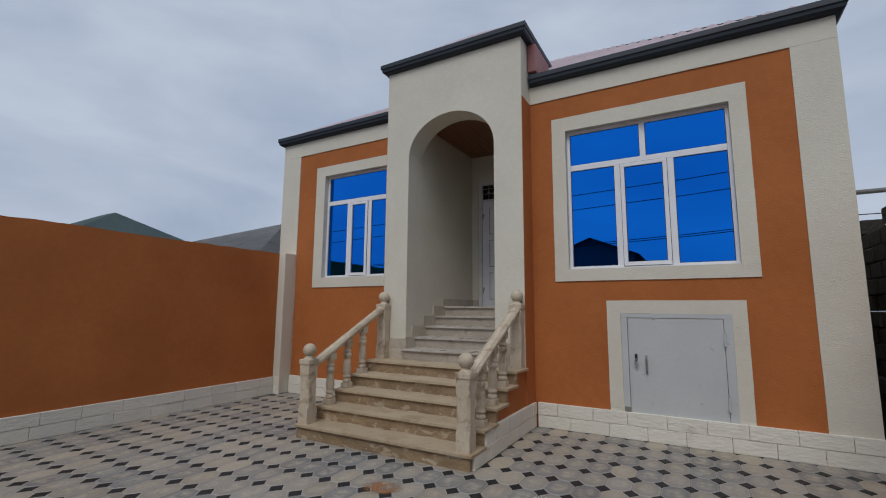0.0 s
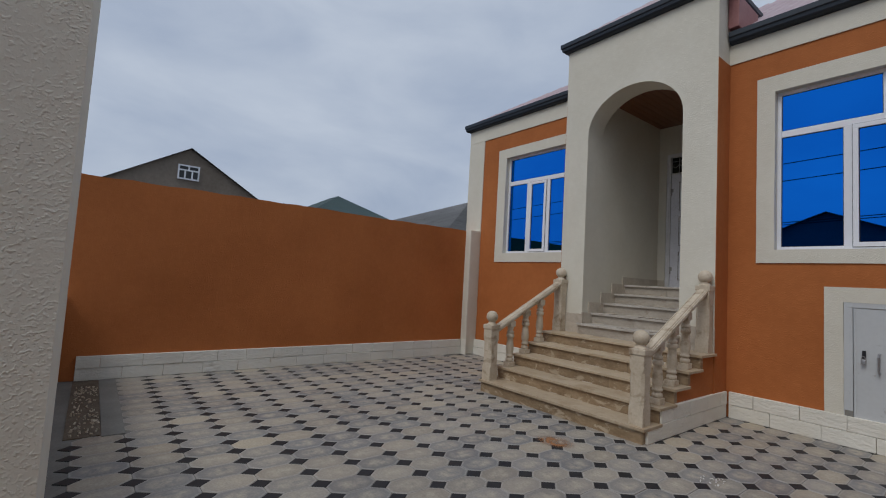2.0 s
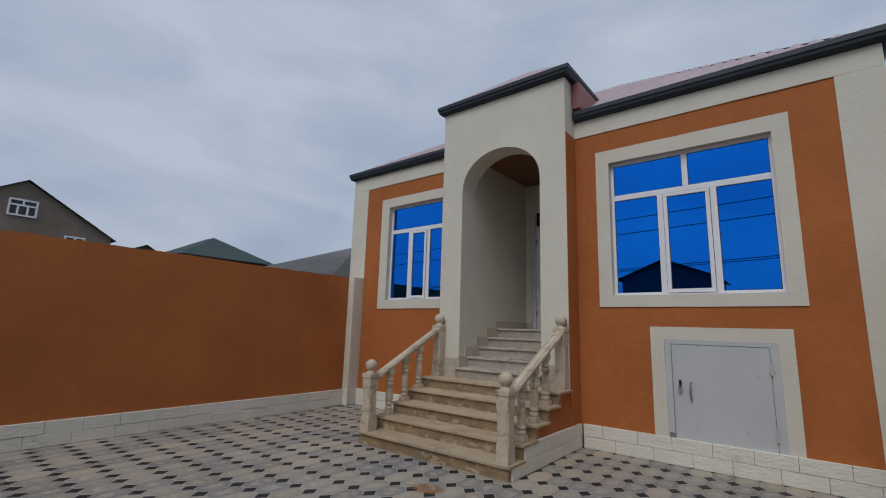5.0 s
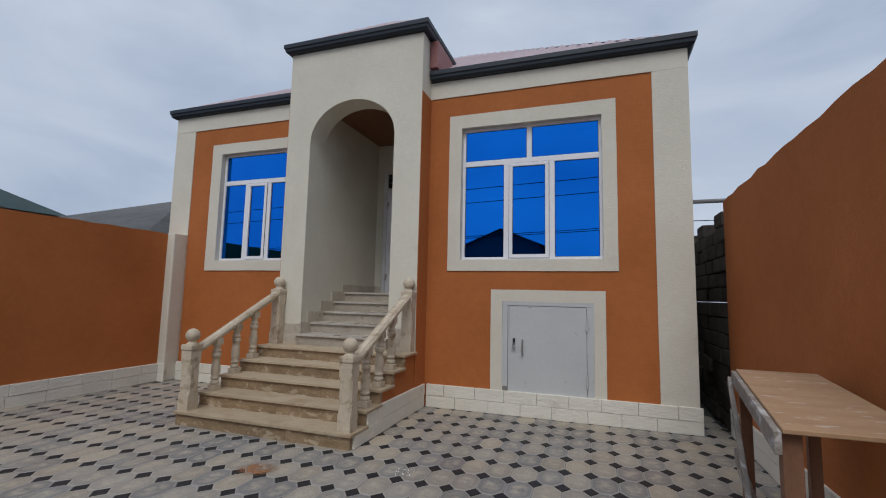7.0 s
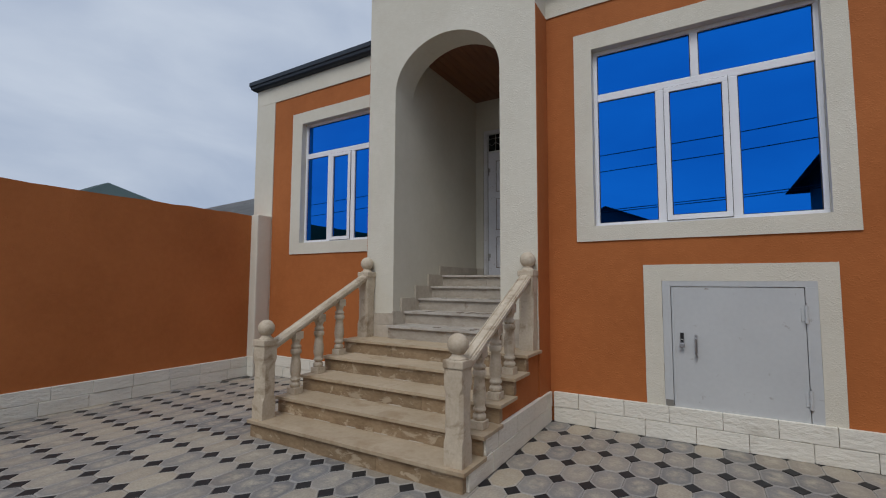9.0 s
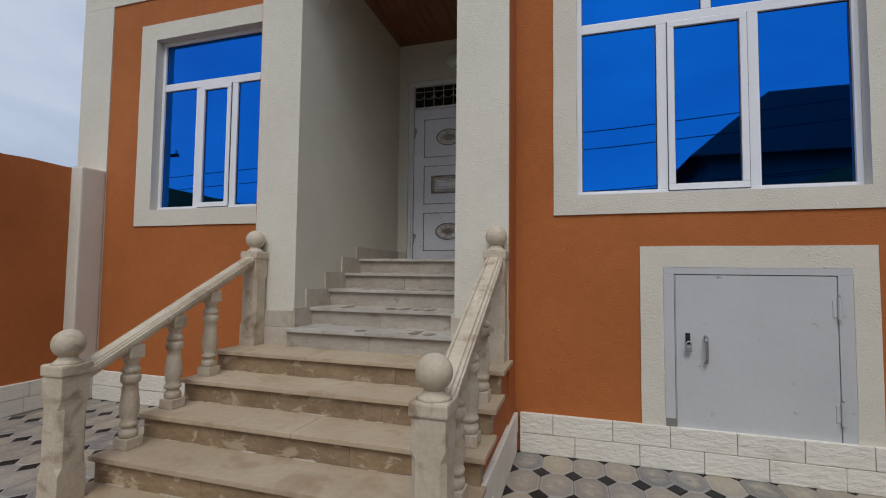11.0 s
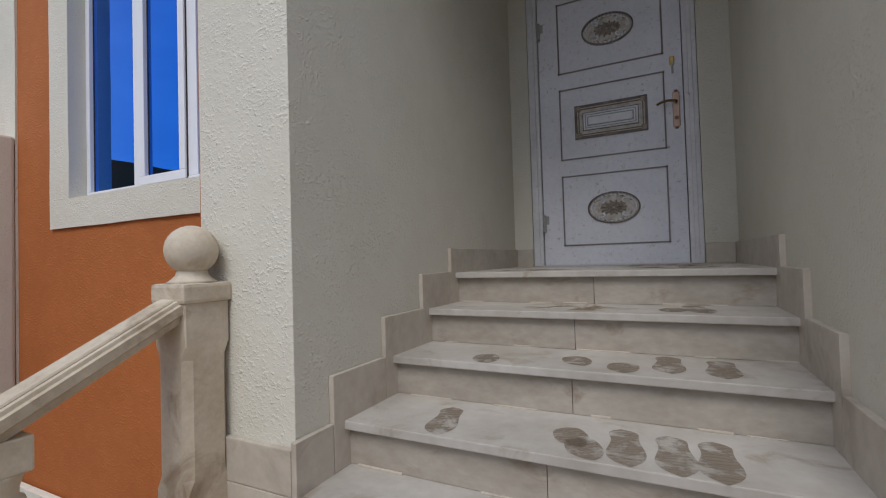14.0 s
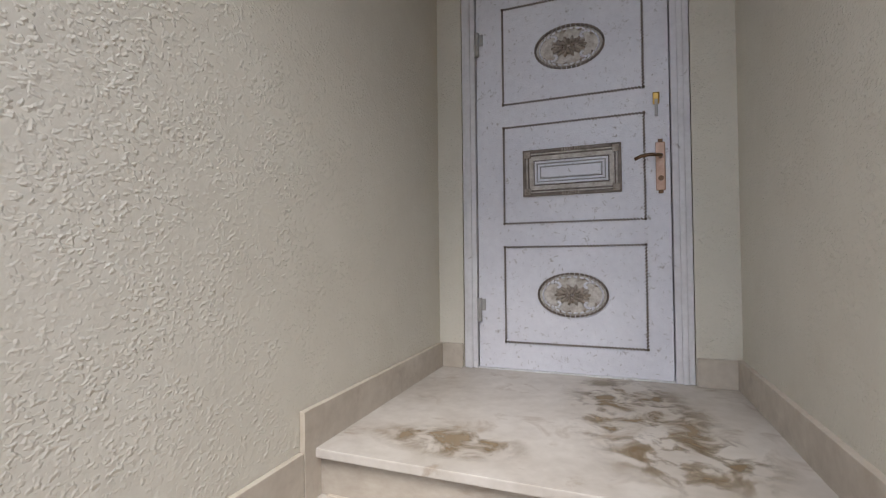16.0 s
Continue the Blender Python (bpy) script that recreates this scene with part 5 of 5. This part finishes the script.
# ---- neighbours ----
def far_house(name, x0, x1, y0, y1, eave, ridge, wall_mat, roof_mat, label, along="x", hip=False, over=0.35, windows=()):
    """A neighbouring house: walls, a gabled or hipped roof and its windows."""
    th = thing(name, label, "house", ((x0 + x1) / 2, (y0 + y1) / 2, 0))
    bm = bmesh.new()
    add_box(bm, x0, x1, y0, y1, -0.03, eave)
    xm, ym = (x0 + x1) / 2, (y0 + y1) / 2
    part("wall", to_parent(bm, th), wall_mat, th)
    if not hip:
        gb = bmesh.new()
        if along == "x":
            pts = [(x0, y0, eave), (x0, y1, eave), (x0, ym, ridge - 0.05), (x1, y0, eave), (x1, y1, eave), (x1, ym, ridge - 0.05)]
        else:
            pts = [(x0, y0, eave), (x1, y0, eave), (xm, y0, ridge - 0.05), (x0, y1, eave), (x1, y1, eave), (xm, y1, ridge - 0.05)]
        v = [gb.verts.new(p) for p in pts]
        for f in ((0, 1, 2), (3, 4, 5), (0, 2, 5, 3), (1, 2, 5, 4), (0, 1, 4, 3)):
            gb.faces.new([v[i] for i in f])
        part("gable", to_parent(gb, th), wall_mat, th)
    o = over
    k = (ridge - eave) / ((y1 - y0) / 2 if along == "x" else (x1 - x0) / 2)
    ez = eave - o * k
    rb = bmesh.new()
    inset = ((y1 - y0) / 2 if along == "x" else (x1 - x0) / 2) + o if hip else 0.0
    X0, X1, Y0, Y1 = x0 - o, x1 + o, y0 - o, y1 + o
    if along == "x":
        r0, r1 = (X0 + inset, ym, ridge), (X1 - inset, ym, ridge)
    else:
        r0, r1 = (xm, Y0 + inset, ridge), (xm, Y1 - inset, ridge)
    c = [rb.verts.new(p) for p in ((X0, Y0, ez), (X1, Y0, ez), (X1, Y1, ez), (X0, Y1, ez))]
    a, b = rb.verts.new(r0), rb.verts.new(r1)
    if along == "x":
        faces = [(c[0], c[1], b, a), (c[2], c[3], a, b)] + ([(c[1], c[2], b), (c[3], c[0], a)] if hip else [])
    else:
        faces = [(c[1], c[2], b, a), (c[3], c[0], a, b)] + ([(c[0], c[1], a), (c[2], c[3], b)] if hip else [])
    for f in faces:
        rb.faces.new(f)
    ex = bmesh.ops.solidify(rb, geom=list(rb.faces), thickness=0.12)
    rf = part("roof", to_parent(rb, th), roof_mat, th)
    for wx, wy0, wy1, wz0, wz1 in windows:
        wd = part("window", to_parent(frame_ring_x(wx, wy0, wy1, wz0, wz1), th), PVC, th, "small white window")
        part("pane", to_parent(box(wx + 0.01, wx + 0.03, wy0 + 0.05, wy1 - 0.05, wz0 + 0.05, wz1 - 0.05), th), TRANSOM_GLASS, wd)
    return th, rf


def frame_ring_x(x, y0, y1, z0, z1):
    w = 0.07
    ym, zt = (y0 + y1) / 2, z0 + (z1 - z0) * 0.64
    t = (y1 - y0) / 3
    return boxes((x, x + 0.08, y0, y1, z1 - w, z1), (x, x + 0.08, y0, y1, z0, z0 + w), (x, x + 0.08, y0, y0 + w, z0 + w, z1 - w), (x, x + 0.08, y1 - w, y1, z0 + w, z1 - w),
                 (x, x + 0.08, y0 + w, y1 - w, zt - w / 2, zt + w / 2), (x, x + 0.08, ym - w / 2, ym + w / 2, zt + w / 2, z1 - w),
                 (x, x + 0.08, y0 + t - w / 2, y0 + t + w / 2, z0 + w, zt - w / 2), (x, x + 0.08, y1 - t - w / 2, y1 - t + w / 2, z0 + w, zt - w / 2))


def roof_ribs(th, x0, x1, y_of, z_of, count, radius, material):
    """Raised seams down a roof that faces the yard."""
    for i in range(count):
        s = (i + 0.5) / count
        part("roof_seam", to_parent(tube([(x0, y_of(s), z_of(0, s)), (x1, y_of(s), z_of(1, s))], radius, 6), th), material, th)


far_house("gable_house", -34.0, -25.0, -0.2, 6.3, 5.35, 7.35, BROWN_WALL, FAR_ROOF, "brown stone gabled house with brown roof", "x", over=0.18, windows=((-25.0, 2.55, 3.5, 5.75, 6.48), (-25.0, 4.55, 5.3, 4.45, 5.2)))
far_house("low_house", -36.0, -27.0, -9.0, -1.6, 4.6, 6.3, DARK_WALL, SLATE, "house with grey roof beyond the yard wall", "y")
far_house("green_roof_house", -30.6, -24.5, 9.5, 14.3, 5.25, 6.6, BROWN_WALL, GREEN_ROOF, "house with green hipped metal roof", "x", hip=True)
far_house("shed", -30.0, -26.5, 7.4, 9.0, 5.05, 5.5, BROWN_WALL, SLATE, "small grey-roofed outbuilding of the neighbours", "x")
far_house("slate_roof_house", -27.0, -11.5, 8.9, 28.2, 3.15, 6.15, BROWN_WALL, SLATE, "low house with grey corrugated slate roof", "y", hip=True)

# across the street, seen in the panes
far_house("street_house", -8.6, -3.3, -24.0, -18.0, 5.3, 6.4, DARK_WALL, DARK_ROOF, "dark gabled house across the street", "y")
far_house("corner_house", 5.4, 18.6, -25.9, -17.0, 8.85, 12.9, BROWN_WALL, DARK_ROOF, "dark two-storey house with tiled hip roof", "x", hip=True, over=1.2)
wires = thing("power_lines", "black power lines over the street", "cable", (0, -4.0, 6.0))
for yy, zz in ((-6.0, 5.9), (-6.0, 6.52), (-6.3, 4.38), (-6.3, 4.46)):
    pts = [(-30 + 60 * i / 20, yy + 4.0, zz - 6.0 + 0.06 * (-30 + 3 * i) * (1 if i > 9 else 0.6)) for i in range(21)]
    part("cable", tube(pts, 0.016, 6), CABLE, wires)


pole = thing("utility_pole", "dark wooden utility pole with crossarm beside the street", "pole", (-19.3, -5.0, -0.03))
part("mast", lathe([(0.16, 0.0), (0.15, 3.0), (0.12, 7.3)], 12), DARK_ROOF, pole, smooth=True)
part("crossarm", box(-0.9, 0.9, -0.06, 0.06, 6.5, 6.62, 0.01), DARK_ROOF, pole)
for dx in (-0.8, -0.4, 0.4, 0.8):
    part("insulator", tube([(dx, 0, 6.62), (dx, 0, 6.78)], 0.05, 8), LAMPW, pole)


# ---- stone base courses ----
def base_course(name, label, place, lo, hi, top=0.325, seed=1, thick=0.04, upper_from=None):
    """Two courses of split stone along a wall; place(s, out) gives the ground point at s along it, out metres proud."""
    th = thing(name, label, "base", kind="structure")
    rnd = random.Random(seed)
    h = top / 2
    for r in range(2):
        s = lo if r == 0 or upper_from is None else upper_from
        first = True
        while s < hi - 0.01:
            ln = 0.44 + rnd.uniform(-0.04, 0.05)
            if first and r:
                ln *= 0.55
            first = False
            e = min(s + ln, hi)
            if hi - e < 0.12:
                e = hi
            out = thick + rnd.uniform(-0.004, 0.005)
            p, q = place(s + 0.0016, 0.0), place(e - 0.0016, out)
            x0, x1 = sorted((p[0], q[0]))
            y0, y1 = sorted((p[1], q[1]))
            part("stone", box(x0, x1, y0, y1, r * h + 0.001, (r + 1) * h - 0.003, 0.005), STONE, th)
            s = e
    return th


base_course("base_house_east", "cream painted split-stone base of the house", lambda s, o: (s, FACADE - 0.001 - o), PX1 + 0.05, RIGHT + 0.03, seed=11)
base_course("base_house_west", "cream painted split-stone base of the house", lambda s, o: (s, FACADE - 0.016 - o), -6.835, SX0 - 0.05, seed=12)
base_course("base_stair_east", "cream painted split-stone base of the stairs", lambda s, o: (SX1 - 0.003 + o, s), 4.21, FACADE - 0.045, seed=13, upper_from=nose(2) + 0.05)
base_course("base_stair_west", "cream painted split-stone base of the stairs", lambda s, o: (SX0 + 0.003 - o, s), 4.21, FACADE - 0.06, seed=14, upper_from=nose(2) + 0.05)
base_course("base_yard_west", "cream painted split-stone base of the yard wall", lambda s, o: (WALL_L + 0.001 + o, s), FRONT1 + 0.01, 5.96, top=0.31, seed=15)
base_course("base_pilaster", "cream painted split-stone foot of the pilaster", lambda s, o: (s, 5.963 - o), WALL_L + 0.05, -6.80, top=0.32, seed=16, thick=0.025)
base_course("base_yard_east", "cream painted base of the yard wall", lambda s, o: (WALL_R - 0.001 - o, s), -0.4, 6.39, top=0.32, seed=17, thick=0.025)

# ---- paving ----
soil = structure("soil_patch", box(-6.95, -4.66, FRONT1 + 0.002, -0.14, -0.02, 0.004), SOIL, "bare brown soil strip by the street wall", "ground")
structure("cement_strip", box(-6.95, -4.62, -0.136, 0.035, -0.02, 0.006), CEMENT, "grey cement edging along the soil", "kerb")
rnd = random.Random(21)
bm = bmesh.new()
for i in range(150):
    x, y = rnd.uniform(-6.6, -4.7), rnd.uniform(FRONT1 + 0.03, -0.15)
    s = rnd.uniform(0.008, 0.028)
    m = Matrix.Translation((x, y, 0.004 + s * 0.2)) @ Euler((rnd.random() * 3, rnd.random() * 3, rnd.random() * 3)).to_matrix().to_4x4() @ Matrix.Diagonal((s, s * 0.7, s * 0.4, 1))
    bmesh.ops.create_cube(bm, size=1.0, matrix=m)
tagged(solid("rubble", bm, CARVED), "pale rubble chips on the bare soil", "rubble", kind="stuff")

AX, AY, ROT = 0.2306, 0.3651, radians(0.7)
EX = Vector((0.23063, 0.00136))
EY = Vector((-0.00716, 0.36502))
ORG = Vector((-2.176, 2.594))
DHX, DHY = 0.069, 0.083


def paver_mesh(name, outline, material, h=0.03, g=0.0022, bev=0.004):
    """A paver with a softened upper edge."""
    bm = bmesh.new()
    cx = sum(p[0] for p in outline) / len(outline)
    rings = []
    for z, inset in ((-h, g), (-bev, g), (0.0, g + bev)):
        ring = []
        for x, y in outline:
            r = math.hypot(x, y)
            f = (r - inset * 1.15) / r
            ring.append(bm.verts.new((x * f, y * f, z)))
        rings.append(ring)
    n = len(outline)
    for lo, hi in zip(rings, rings[1:]):
        for i in range(n):
            bm.faces.new((lo[i], lo[(i + 1) % n], hi[(i + 1) % n], hi[i]))
    mid = bm.verts.new((0, 0, 0))
    for i in range(n):
        bm.faces.new((rings[-1][i], rings[-1][(i + 1) % n], mid))
    me = mesh_of(name, bm, material)
    wear = me.attributes.new("wear", "FLOAT", "POINT")
    for v in me.vertices:
        wear.data[v.index].value = 1.0 if abs(v.co.x) + abs(v.co.y) < 1e-6 else 0.0
    return me


hx, hy2 = AX / 2, AY / 2
OCT = [(hx, -(hy2 - DHY)), (hx, hy2 - DHY), (hx - DHX, hy2), (-(hx - DHX), hy2), (-hx, hy2 - DHY), (-hx, -(hy2 - DHY)), (-(hx - DHX), -hy2), (hx - DHX, -hy2)]
DIA = [(DHX, 0), (0, DHY), (-DHX, 0), (0, -DHY)]
oct_me, dia_me = paver_mesh("paver", OCT, PAVER), paver_mesh("black_paver", DIA, BLACK)
pave = thing("paving", "yard paved with grey octagonal and black diamond pavers", "paving", kind="structure")
X_LO, X_HI, Y_LO, Y_HI = WALL_L + 0.04, WALL_R + 0.02, -2.2, FACADE + 0.05


def inside(x, y):
    if not (X_LO < x < X_HI and Y_LO < y < Y_HI) and not (1.45 < x < X_HI and y < 7.2 and y > 0):
        return False
    if SX0 + 0.05 < x < SX1 - 0.05 and y > NOSE + 0.12:
        return False
    if x < -4.62 and FRONT1 - 0.2 < y < 0.06:
        return False
    if x < -1.5 and y < FRONT1 - 0.1:
        return False
    return x > -4.0 or y > -0.6


spots = {"paver": [], "black_paver": []}
for i in range(-26, 24):
    for j in range(-14, 16):
        c = ORG + EX * i + EY * j
        if inside(c.x, c.y):
            spots["black_paver"].append(c)
        c2 = c + EX * 0.5 + EY * 0.5
        if inside(c2.x, c2.y):
            spots["paver"].append(c2)
rnd = random.Random(77)
for kind_name, me, mat in (("paver", oct_me, PAVER), ("black_paver", dia_me, BLACK)):
    near = sorted(spots[kind_name], key=lambda c: abs(c.x + 1.6) * 0.8 + abs(c.y - 3.0))
    for c in near[:300]:
        ob = new(kind_name, me)
        ob.parent = pave
        ob.location = (c.x, c.y, rnd.uniform(-0.0018, 0.0018))
        ob.rotation_euler = (rnd.uniform(-0.006, 0.006), rnd.uniform(-0.006, 0.006), ROT + rnd.uniform(-0.008, 0.008))
    vs, fs = [], []
    for c in near[300:]:
        base = len(vs)
        dz, rz = rnd.uniform(-0.0018, 0.0018), ROT + rnd.uniform(-0.008, 0.008)
        cr, sr = math.cos(rz), math.sin(rz)
        vs += [(c.x + cr * v.co.x - sr * v.co.y, c.y + sr * v.co.x + cr * v.co.y, v.co.z + dz) for v in me.vertices]
        fs += [[base + k for k in p.vertices] for p in me.polygons]
    far = bpy.data.meshes.new(kind_name + "_field")
    far.from_pydata(vs, [], fs)
    far.materials.append(mat)
    wear = far.attributes.new("wear", "FLOAT", "POINT")
    count = len(me.vertices)
    for k in range(len(vs)):
        wear.data[k].value = me.attributes["wear"].data[k % count].value
    ob = new(kind_name + "_field", far)
    ob.parent = pave
    tagged(ob, kind="stuff")
